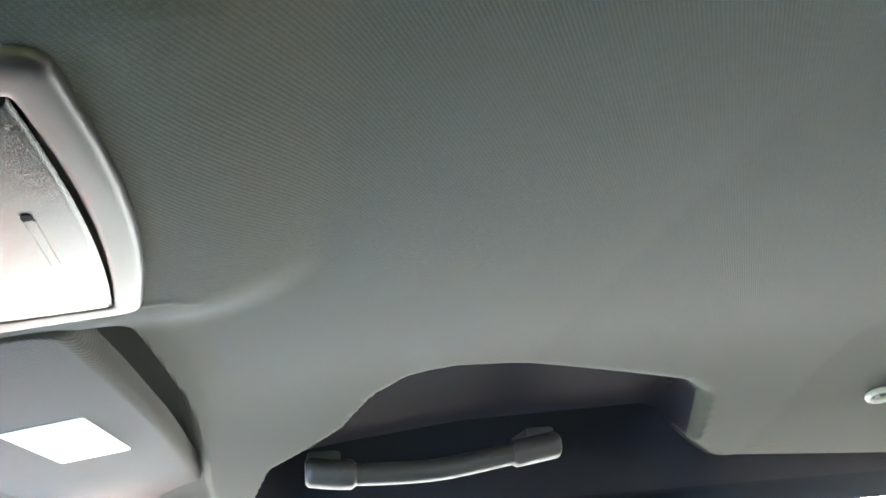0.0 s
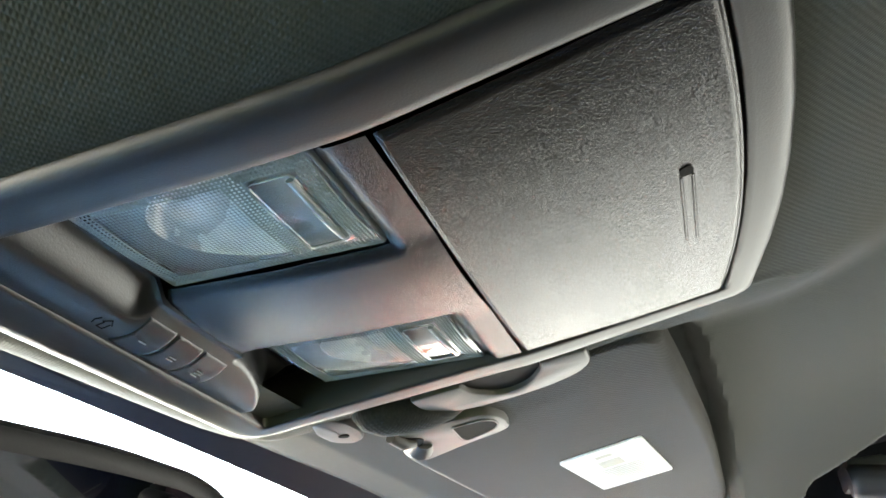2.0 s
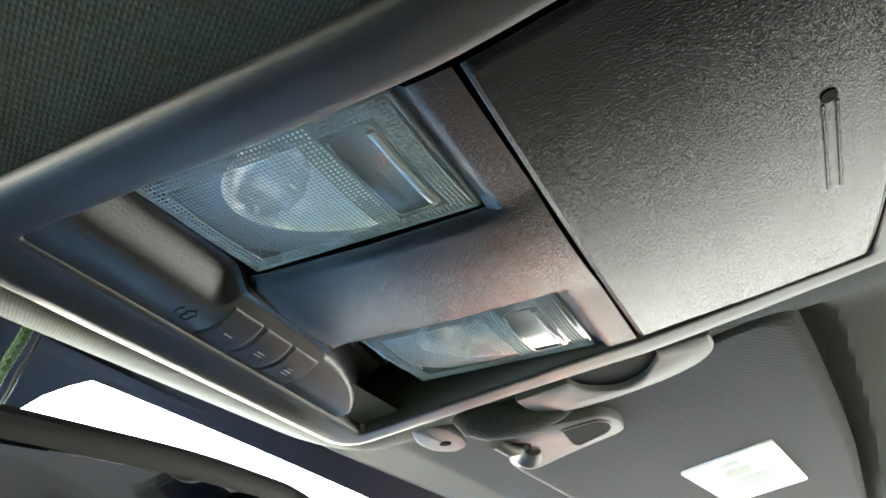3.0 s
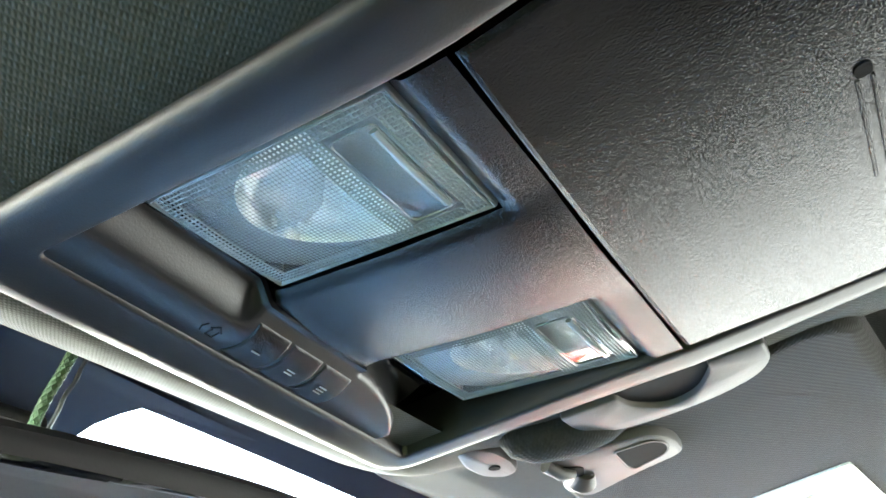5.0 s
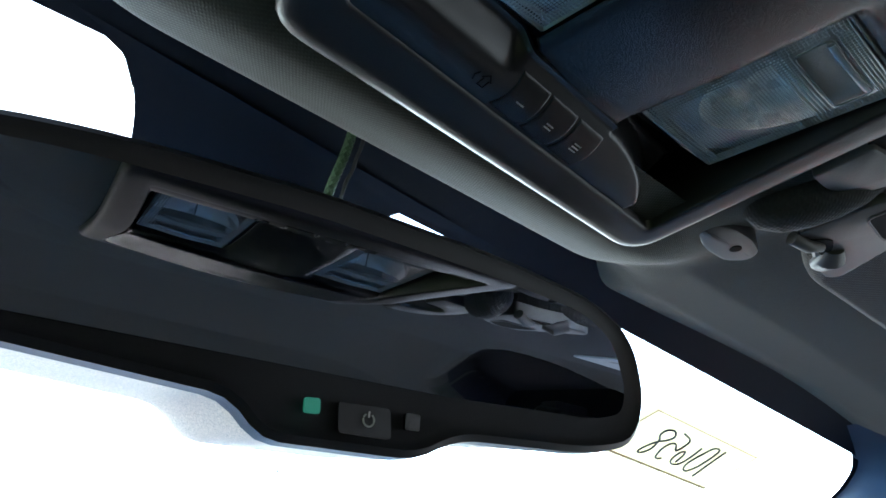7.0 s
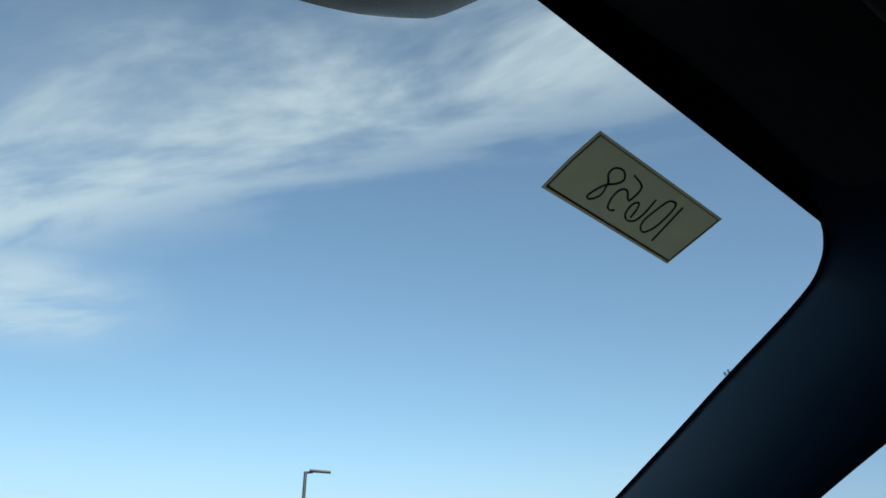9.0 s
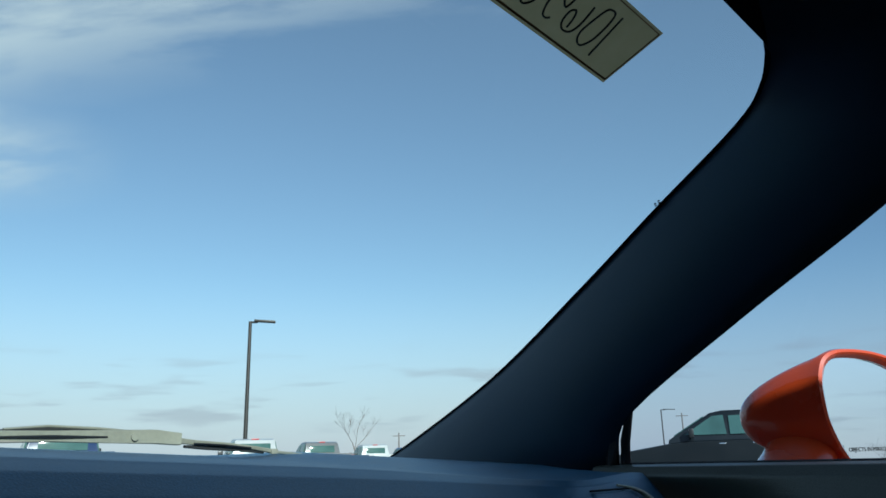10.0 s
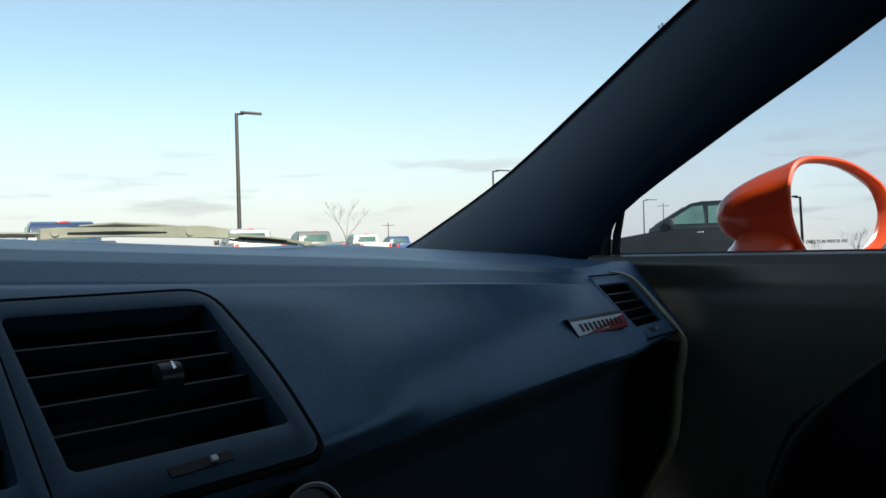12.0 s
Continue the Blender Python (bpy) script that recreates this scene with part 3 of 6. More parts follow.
# dashboard
def dash_point(x, s):
    """s runs from the foot of the windscreen (0) over the rolled edge down to the floor (1)."""
    ax = abs(x)
    prof = [(1.20, 0.0), (1.10, 0.0), (0.95, 0.0), (0.80, 0.0), (0.68, 0.0), (0.60, 0.0), (0.565, -0.001), (0.54, -0.006), (0.52, -0.016), (0.503, -0.032), (0.492, -0.050), (0.484, -0.066), (0.476, -0.086), (0.468, -0.104), (0.462, -0.117),
            (0.466, -0.124), (0.485, -0.145), (0.500, -0.20), (0.505, -0.28), (0.51, -0.36), (0.55, -0.50)]
    k = s * (len(prof) - 1)
    i = min(int(k), len(prof) - 2)
    t = k - i
    y = prof[i][0] * (1 - t) + prof[i + 1][0] * t
    dz = prof[i][1] * (1 - t) + prof[i + 1][1] * t
    top = 0.9575 - 0.050 * ax + 0.012 * smooth01(0.55, 0.76, ax)
    rise = max(y - 0.56, 0) * 0.055 + 0.0055 * math.exp(-((y - 0.575) / 0.055) ** 2) * smooth01(0.62, 0.30, ax)
    level = 0.9575 + 0.012 * (ax - 0.1)
    w = smooth01(-0.01, -0.09, dz)
    z = (top + rise) * (1 - w) + level * w + dz
    y += 0.007 * smooth01(0.75, 0.6, y)
    y += 0.055 * smooth01(0.50, 0.77, ax) * smooth01(0.75, 0.6, y)
    # slanted face from the roll down to the crease, which comes nearer towards the middle
    crease = 0.412 + 0.133 * (ax - 0.1)
    if dz < -0.018:
        y = crease + (0.510 - crease) * max((dz + 0.117) / 0.099, 0.0) ** (1.9 - 0.85 * smooth01(0.12, 0.45, ax)) if dz > -0.117 else y + crease - 0.469
    y_v = 0.466 + 1.15 * (z - 0.909) + 0.0065
    if dz < -0.018 and dz > -0.1175:
        y -= (y - y_v) * smooth01(0.24, 0.125, ax) * smooth01(-0.018, -0.035, dz) * smooth01(-0.1175, -0.098, dz)
    side_y = 0.4913 + 0.86 * (z - 0.855) + 0.22 * (ax - 0.63)
    k2 = smooth01(0.46, 0.57, ax) * smooth01(0.605, 0.56, prof[i][0]) * smooth01(-0.135, -0.115, dz)
    y = y * (1 - k2) + side_y * k2
    return Vector((x, y, z))


C_OUT = [(-0.0075, 0.931), (0.107, 0.931), (0.1185, 0.892), (0.1180, 0.857), (-0.0075, 0.857)]


def in_poly(x, z, poly):
    inside = False
    for (x1, z1), (x2, z2) in zip(poly, poly[1:] + poly[:1]):
        if (z1 > z) != (z2 > z) and x < (x2 - x1) * (z - z1) / (z2 - z1) + x1:
            inside = not inside
    return inside


P_OUT = [(0.5870, 0.9105), (0.6890, 0.9085), (0.7092, 0.8617), (0.6072, 0.8640)]


def dash_keep(u0, u1, v0, v1):
    p = dash_point((u0 + u1) / 2, (v0 + v1) / 2)
    if p.y > 0.62:
        return True
    x, z = (p.x if p.x > -0.0075 else -0.015 - p.x) if abs(p.x) < 0.3 else p.x, p.z
    return not (in_poly(x, z, C_OUT) or in_poly(x, z, P_OUT))


bm = bmesh.new()
grid_into(bm, dash_point, lin(-0.765, 0.765, 307), lin(0, 0.715, 180), dash_keep)
bmesh.ops.delete(bm, geom=[v for v in bm.verts if not v.link_faces], context="VERTS")
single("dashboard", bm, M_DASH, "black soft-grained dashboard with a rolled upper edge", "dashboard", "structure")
bm = bmesh.new()
grid_into(bm, lambda u, v: dash_point(u, v) + Vector((0, 0.004 if v < 0.72 else 0, 0)), lin(-0.765, 0.765, 100), lin(0.705, 1.0, 40))
single("lower_dashboard", bm, M_DASHLOW, "dark lower dashboard panel under the crease", "dashboard", "structure")


# doors, floor and the closed rear
def door_panel(side):
    prof = [(0.800, 0.936), (0.786, 0.9385), (0.774, 0.936), (0.764, 0.926), (0.758, 0.905), (0.757, 0.880), (0.760, 0.84), (0.766, 0.79), (0.772, 0.74), (0.775, 0.68), (0.775, 0.5), (0.78, 0.30)]

    def f(y, s):
        k = s * (len(prof) - 1)
        i = min(int(k), len(prof) - 2)
        t = k - i
        x = prof[i][0] * (1 - t) + prof[i + 1][0] * t
        z = prof[i][1] * (1 - t) + prof[i + 1][1] * t
        x += 0.042 * smooth01(0.38, 0.60, y) * smooth01(0.930, 0.890, z)
        return Vector((x * side, y, z))

    bm = bmesh.new()
    grid_into(bm, f, lin(0.655, -0.95, 130), lin(0, 1, 110))
    return bm


for side, nm in ((1, "door_1"), (-1, "door_2")):
    single(nm, door_panel(side), M_DOOR if side > 0 else M_PAD, "black grained inner door panel with a window sill", "door panel", "structure")
    # armrest pad under an arched edge with a raised welt
    crest = spline([(0, 0.432, 0.50), (0, 0.431, 0.58), (0, 0.424, 0.655), (0, 0.416, 0.690), (0, 0.393, 0.743), (0, 0.360, 0.785), (0, 0.326, 0.818), (0, 0.289, 0.847), (0, 0.22, 0.872), (0, 0.10, 0.886), (0, -0.2, 0.892), (0, -0.9, 0.895)], 90)
    bm = bmesh.new()
    grid_into(bm, lambda i, v: Vector((side * table([(0, 0.772), (0.04, 0.757), (0.10, 0.748), (0.2, 0.742), (1, 0.735)], v), crest[int(i)].y + (-0.95 - crest[int(i)].y) * v * 0.6, crest[int(i)].z + (0.45 - crest[int(i)].z) * v)), list(range(90)), [0, 0.01, 0.02, 0.04, 0.07, 0.10, 0.15, 0.2, 0.4, 0.7, 1.0])
    single("armrest_1" if side > 0 else "armrest_2", bm, M_PAD, "black hide armrest pad under an arched edge", "armrest", "structure")
    bm = tube([Vector((side * 0.7505, p.y - 0.012, p.z - 0.010)) for p in crest], 0.0045, 8)
    single("trim_8" if side > 0 else "trim_9", bm, M_RUBBER, "raised black welt along the armrest edge", "trim", "structure")
    # front post of the side window
    bm = merge(tube([(side * 0.792, 0.640, 0.930), (side * 0.786, 0.634, 0.965), (side * 0.776, 0.618, 1.005)], [0.008, 0.008, 0.006], 8), tube([(side * 0.797, 0.626, 0.930), (side * 0.791, 0.620, 0.965), (side * 0.782, 0.604, 1.005)], [0.006, 0.006, 0.004], 8))
    single("trim_10" if side > 0 else "trim_11", bm, M_BLACK, "black seal post at the front of the side window", "seal", "structure")
    bm = sheet(lambda u, v: Vector(((0.83 + 0.04 * math.sin(v * 3)) * side, u, 0.25 + 0.69 * v)), lin(0.70, -0.95, 20), lin(0, 1, 10), 0.003)
    single("body_side_1" if side > 0 else "body_side_2", bm, M_ORANGE, "orange painted outer door skin", "car body", "structure")
    bm = sheet(lambda u, v: Vector(((0.797 - 0.45 * (0.33 * v)) * side, table([(0.925, 0.65), (0.99, 0.605), (1.07, 0.46), (1.13, 0.345), (1.16, 0.285), (1.20, 0.19), (1.26, 0.03)], 0.925 + 0.33 * v) * (1 - u) - 0.95 * u, 0.925 + 0.33 * v)), lin(0, 1, 12), lin(0, 1, 20), 0.0)
    g = single("window_1" if side > 0 else "window_2", bm, M_SIDEGLASS if side > 0 else M_DARKGLASS, "frameless side window glass, fully raised", "window", "structure")
    g.visible_shadow = True
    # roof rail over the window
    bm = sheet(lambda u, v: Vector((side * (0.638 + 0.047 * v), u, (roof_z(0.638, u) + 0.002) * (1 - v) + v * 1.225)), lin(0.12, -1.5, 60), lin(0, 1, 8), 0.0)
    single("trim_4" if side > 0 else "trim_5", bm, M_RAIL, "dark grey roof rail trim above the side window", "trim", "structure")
    bm = merge(tube([(side * 0.801, 0.64, 0.936), (side * 0.801, 0.2, 0.936), (side * 0.801, -0.95, 0.936)], 0.0045, 8))
    single("trim_6" if side > 0 else "trim_7", bm, M_RUBBER, "black rubber seal along the window sill", "seal", "structure")
    # sheet over the hollow behind the grab handle; shade is in its dark colour
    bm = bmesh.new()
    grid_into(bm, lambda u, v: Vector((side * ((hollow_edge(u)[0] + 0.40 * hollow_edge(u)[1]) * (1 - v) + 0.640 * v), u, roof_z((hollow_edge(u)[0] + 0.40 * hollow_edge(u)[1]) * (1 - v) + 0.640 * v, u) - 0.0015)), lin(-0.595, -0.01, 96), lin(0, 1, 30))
    single("hollow_shade_1" if side > 0 else "hollow_shade_2", bm, M_RAIL, "added dark sheet for the shade in the hollow behind the grab handle", "trim", "structure")
    # quarter panel behind the door
    bm = sheet(lambda u, v: Vector((side * (0.78 - 0.10 * v), u, 0.30 + 0.95 * v)), lin(-0.95, -1.7, 8), lin(0, 1, 8), 0.004)
    single("wall_east" if side > 0 else "wall_west", bm, M_PILLAR, "black trim of the rear quarter", "trim", "structure")

bm = box(0, -0.25, 0.29, 1.62, 2.9, 0.02)
single("floor", bm, M_CARPET, "dark carpeted car floor", "floor", "structure")
bm = sheet(lambda u, v: Vector((u, -1.62 + 0.25 * v, 0.30 + 0.72 * v)), lin(-0.79, 0.79, 6), lin(0, 1, 6), 0.01)
single("wall_south", bm, M_CARPET, "dark upholstered rear bulkhead", "bulkhead", "structure")
bm = sheet(lambda u, v: Vector((u, -1.37 + v * 0.05 - 0.3 * v, 1.02 + 0.23 * v)), lin(-0.70, 0.70, 6), lin(0, 1, 6), 0.0)
single("window_3", bm, M_REARGLASS, "unseen rear window glass, darkened to cut light from behind", "window", "structure")

# bonnet and scuttle outside the windscreen
bm = sheet(lambda u, v: Vector((u * (0.90 - 0.10 * v), 1.13 + 1.55 * v, 0.925 - 0.02 * v - 0.12 * v * v - 0.05 * abs(u) ** 3)), lin(-1, 1, 30), lin(0, 1, 30), 0.004)
single("bonnet", bm, M_BONNET, "unseen orange bonnet before the windscreen, muted to weaken its bounce light", "car body", "structure")

# ---- ground ----
bm = bmesh.new()
bmesh.ops.create_grid(bm, x_segments=40, y_segments=40, size=900)
single("ground", bm, M_ASPHALT, "wide grey weathered asphalt of a car park", "car park", "structure")


# ---- overhead console ----
def con_face(y):
    return table([(0.028, 1.2925), (0.046, 1.291), (0.08, 1.2855), (0.119, 1.2802), (0.135, 1.2792), (0.165, 1.2793), (0.20, 1.2812), (0.21, 1.280), (0.226, 1.273), (0.25, 1.272)], y)


def pocket(x, y):
    """How far the lamp pockets lie above the spine."""
    return 0.0025 * smooth01(0.0225, 0.0255, abs(x)) * smooth01(0.1285, 0.1325, y)


console = thing("overhead_console", (0, 0.14, 1.27), "black plastic overhead console with lamps and sunglasses bin on the headliner", "overhead console")
bow = lin(-0.066, 0.066, 7)
con_outer = [(-0.0915, 0.2410), (-0.0872, 0.13), (-0.0888, 0.0352)] + [(x * 1.08, 0.0275 + (0.0080 if x > 0 else 0.0066) * (x / 0.072) ** 2) for x in bow] + [(0.0868, 0.0365), (0.0868, 0.13), (0.0925, 0.2475)]
con_inner = [(-0.0775, 0.2195), (-0.0708, 0.13), (-0.0738, 0.0463)] + [(x, 0.0404 + 0.0055 * (x / 0.0725) ** 2) for x in bow] + [(0.0738, 0.0463), (0.0708, 0.13), (0.0790, 0.2300)]
con_outline = rounded(con_outer, [0.016, 0.03, 0.009] + [0.004] * 7 + [0.009, 0.03, 0.016], 6)
con_inline = rounded(con_inner, [0.003, 0.02, 0.002] + [0.003] * 7 + [0.002, 0.02, 0.003], 6)


def rim_mesh():
    """Broad band between two outlines: rounded outside, crisp inside."""
    bm = bmesh.new()
    prof = [(0.0, 0.022), (0.0, 0.0052), (0.015, 0.0036), (0.05, 0.0022), (0.11, 0.0011), (0.20, 0.0004), (0.34, 0.0), (0.55, -0.0002), (0.80, 0.0), (0.94, 0.0), (0.975, 0.0003), (1.0, 0.0009), (1.0, 0.022)]
    loops = []
    for t, h in prof:
        loops.append([Vector((p.x + (q.x - p.x) * t, p.y + (q.y - p.y) * t, rim_low(p.y + (q.y - p.y) * max(t, 0.3)) + h)) for p, q in zip(con_outline, con_inline)])
    loops_into(bm, loops)
    return bm


part("rim", rim_mesh(), M_RIM, console, "smooth rounded black rim")
# sheet behind the inner panels, the shade of the gaps put into its colour
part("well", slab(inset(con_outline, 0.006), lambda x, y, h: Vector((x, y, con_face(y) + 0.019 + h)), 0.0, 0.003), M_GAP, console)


def bin_place(x, y, h):
    return Vector((x, y, con_face(y) - 0.0006 - 0.0022 * max(0, 1 - (x / 0.072) ** 2) + h))


def bin_mesh():
    """Domed lid, cut to its outline by stretching a grid between the two side lines."""
    def f(u, v):
        y0 = 0.0415 + 0.0055 * (2 * u - 1) ** 2
        y = y0 + (0.1183 - y0) * v
        x = (2 * u - 1) * (0.0693 + 0.0040 * (1 - smooth01(0.045, 0.125, y)))
        e = min(u, 1 - u) * 0.1386
        g = min(v, 1 - v) * 0.072
        edge = 0.0012 * (1 - smooth01(0, 0.0016, min(e, g)))
        return bin_place(x, y, edge)

    ed = [0, 0.004, 0.008, 0.012]
    bm = bmesh.new()
    grid_into(bm, f, ed + lin(0.02, 0.98, 60) + [0.988, 0.992, 0.996, 1.0], ed + lin(0.02, 0.98, 70) + [0.988, 0.992, 0.996, 1.0])
    bmesh.ops.recalc_face_normals(bm, faces=bm.faces)
    bmesh.ops.solidify(bm, geom=bm.faces[:], thickness=-0.003)
    return bm


lid = part("bin_lid", bin_mesh(), M_PLASTIC, console, "grained black sunglasses bin lid")
# flat plate on the lid; the hole's darkness is only its colour
part("latch_hole", slab(rounded([(-0.0184, 0.0545), (-0.0146, 0.0545), (-0.0146, 0.0579), (-0.0184, 0.0579)], 0.0016), lambda x, y, h: bin_place(x, y, h), -0.0003, 0.0008), M_GAP, lid, "near-black round plate for the shade of the latch hole")
for k in (-1, 1):
    part("latch_ridge", tube([bin_place(x, 0.0562 + k * 0.0015, 0.0001) for x in lin(-0.0140, 0.0215, 12)], [0.0005] * 12, 6), M_PLASTIC, lid, "thin moulded ridge below the latch hole")
# lamp panel with two openings
LX0, LX1, LY0, LY1 = 0.0245, 0.0700, 0.1325, 0.1985


def lamp_panel():
    def keep(u0, u1, v0, v1):
        x, y = abs((u0 + u1) / 2), (v0 + v1) / 2
        return not (LX0 < x < LX1 and LY0 < y < LY1)

    xs = lin(-0.0695, -LX1 - 0.00002, 2)[:1] + lin(-LX1, -LX0, 14) + lin(-LX0 + 0.001, LX0 - 0.001, 24) + lin(LX0, LX1, 14)
    ys = lin(0.1197, LY0, 9) + lin(LY0, LY1, 16)[1:] + lin(LY1, 0.2060, 6)[1:]
    xs = sorted(set(round(v, 5) for v in xs if abs(v) <= 0.0701))
    bm = bmesh.new()
    grid_into(bm, lambda u, v: Vector((u, v, con_face(v) - 0.0016 * max(0, 1 - (u / 0.026) ** 2) + pocket(u, v) + 0.0085 * smooth01(0.1985, 0.2065, v) * smooth01(0.022, 0.028, abs(u)))), xs, ys, keep)
    bmesh.ops.delete(bm, geom=[v for v in bm.verts if not v.link_faces], context="VERTS")
    bmesh.ops.recalc_face_normals(bm, faces=bm.faces)
    bmesh.ops.solidify(bm, geom=bm.faces[:], thickness=-0.0035)
    return bm


part("lamp_panel", lamp_panel(), M_PLASTIC, console, "grained black panel round the lamps")


def cover_z(x, y):
    """Outer face of a lamp cover, slightly crowned."""
    u = (abs(x) - LX0) / (LX1 - LX0)
    return con_face(y) + 0.0028 - 0.0016 * (1 - (2 * u - 1) ** 2)


def lens_mesh(x0, x1):
    """Clear cover with fine waves across its larger field."""
    def f(u, v):
        wave = 0.000022 * math.sin(u * 2 * math.pi / 0.0012) + 0.000022 * math.sin(v * 2 * math.pi / 0.0012)
        return Vector((u, v, cover_z(u, v) + (wave if v > LY0 + 0.0245 else 0.0)))

    bm = bmesh.new()
    grid_into(bm, f, lin(x0 + 0.0006, x1 - 0.0006, 190), lin(LY0 + 0.0006, LY1 - 0.0006, 260))
    return bm


def lattice(fields, pitch, width, height):
    """Crossed prismatic ribs over rectangular fields (x0, x1, y0, y1) of a cover."""
    vs_, fs_ = [], []

    def bar(a, b):
        d = (b - a).normalized()
        w = Vector((-d.y, d.x, 0)) * width / 2
        steps = 6
        i = len(vs_)
        for k in range(steps + 1):
            p = a.lerp(b, k / steps)
            z = cover_z(p.x, p.y)
            vs_.extend([Vector((p.x, p.y, z)) + w, Vector((p.x, p.y, z - height)), Vector((p.x, p.y, z)) - w])
        for k in range(steps):
            j = i + 3 * k
            fs_.extend([(j, j + 1, j + 4, j + 3), (j + 1, j + 2, j + 5, j + 4)])

    for x0, x1, y0, y1 in fields:
        for i in range(int((y1 - y0) / pitch + 0.5) + 1):
            y = y0 + (y1 - y0) * i / max(int((y1 - y0) / pitch + 0.5), 1)
            bar(Vector((x0, y, 0)), Vector((x1, y, 0)))
        for i in range(int((x1 - x0) / pitch + 0.5) + 1):
            x = x0 + (x1 - x0) * i / max(int((x1 - x0) / pitch + 0.5), 1)
            bar(Vector((x, y0, 0)), Vector((x, y1, 0)))
    bm = bmesh.new()
    me = bpy.data.meshes.new("tmp")
    me.from_pydata(vs_, [], fs_)
    bm.from_mesh(me)
    bpy.data.meshes.remove(me)
    return bm


for side in (-1, 1):
    x0, x1 = sorted((side * LX0, side * LX1))
    xm, ym = (x0 + x1) / 2, (LY0 + LY1) / 2
    lamp = part("map_lamp", lens_mesh(x0, x1), M_LENS, console, "clear ribbed map lamp cover, unlit")
    # ribbed border, cross band and the finer ribs before the reflector
    a, b, c, d = x0 + 0.0018, x1 - 0.0018, LY0 + 0.0024, LY1 - 0.0018
    part("ribbed_border", lattice([(a, a + 0.0036, c, d), (b - 0.0036, b, c, d), (a + 0.0036, b - 0.0036, c, c + 0.0042), (a + 0.0036, b - 0.0036, LY0 + 0.0200, LY0 + 0.0248), (a + 0.0036, b - 0.0036, d - 0.0040, d)], 0.00115, 0.0006, 0.00022), M_LENSRIM, lamp, "pale ribbed border of the cover")
    part("fine_ribs", lattice([(a + 0.0036, b - 0.0036, LY0 + 0.0248, d - 0.0040)], 0.00105, 0.00030, 0.00010), M_LENSRIB, lamp, "fine crossed ribs of the cover")
    # clear bevelled edge all round
    o = rounded([(x0 + 0.0004, LY0 + 0.0004), (x1 - 0.0004, LY0 + 0.0004), (x1 - 0.0004, LY1 - 0.0004), (x0 + 0.0004, LY1 - 0.0004)], 0.0015, 4)
    bm = bmesh.new()
    loops_into(bm, [[Vector((p.x, p.y, cover_z(p.x, p.y) + h)) for p in inset(o, k)] for k, h in ((0.0, 0.004), (0.0, 0.0), (0.0003, -0.0006), (0.0008, -0.0008), (0.0013, -0.0004), (0.0016, 0.0002))])
    part("cover_edge", bm, M_LENSEDGE, lamp, "clear bevelled edge of the cover")
    # framed stippled window at the rear end with a raised clear bar
    wo = rounded([(a + 0.0052, c + 0.0056), (b - 0.0052, c + 0.0056), (b - 0.0052, LY0 + 0.0192), (a + 0.0052, LY0 + 0.0192)], 0.0020, 5)
    part("window_frame", tube([Vector((p.x, p.y, cover_z(p.x, p.y) - 0.0001)) for p in wo + wo[:1]], 0.00028, 6, caps=False), M_LENSEDGE, lamp, "thin clear frame round the plain field")
    part("clear_bar", tube([Vector((x, LY0 + 0.0092, cover_z(x, LY0 + 0.0092) - 0.0002)) for x in lin(a + 0.0068, b - 0.0068, 12)], 0.0011, 10, flat=0.6), M_LENSEDGE, lamp, "raised clear bar")
    # housing behind the cover: well, floor and a silvered half bowl
    bm = bmesh.new()
    o = rounded([(x0, LY0), (x1, LY0), (x1, LY1), (x0, LY1)], 0.002, 3)
    loops_into(bm, [[Vector((p.x, p.y, con_face(p.y) + 0.0045)) for p in o], [Vector((p.x, p.y, con_face(p.y) + 0.0185)) for p in inset(o, 0.003)]], (False, True))
    part("lamp_well", bm, M_LENSWALL, lamp)
    bm = bmesh.new()
    grid_into(bm, lambda u, v: Vector((u, v, con_face(v) + 0.0042)), lin(x0 + 0.001, x1 - 0.001, 12), lin(LY0 + 0.001, LY0 + 0.0222, 8))
    part("stippled_plate", bm, M_LENSFLOOR, lamp, "grey stippled plate behind the plain field")
    yb, rx, ry = LY0 + 0.0232, 0.0208, 0.0315
    bm = bmesh.new()
    grid_into(bm, lambda t, q: Vector((xm + rx * q * math.cos(t), yb + ry * q * math.sin(t), con_face(yb + ry * q * math.sin(t)) + 0.0052 + 0.0105 * math.sqrt(max(0.0, 1 - q * q)) * (0.25 + 0.75 * math.sin(t) ** 0.5 if math.sin(t) > 0 else 0.25))), lin(0, math.pi, 41), lin(0.02, 1, 20))
    part("reflector", bm, M_LENSBACK, lamp, "silvered half bowl reflector")
    # floor round the bowl
    bm = bmesh.new()
    ring_ = [Vector((xm + rx * math.cos(t), yb + ry * math.sin(t), con_face(yb + ry * math.sin(t)) + 0.0052)) for t in lin(0, math.pi, 41)]
    edge_ = [Vector((xm + 0.0215 * max(-1, min(1, 1.35 * math.cos(t))), min(LY1 - 0.0008, yb + 0.046 * math.sin(t)), con_face(min(LY1, yb + 0.046 * math.sin(t))) + 0.0050)) for t in lin(0, math.pi, 41)]
    va, vb = [bm.verts.new(p) for p in ring_], [bm.verts.new(p) for p in edge_]
    for i in range(40):
        bm.faces.new((va[i], va[i + 1], vb[i + 1], vb[i]))
    part("lamp_floor", bm, M_LENSFLOOR, lamp, "grey housing floor behind the cover")


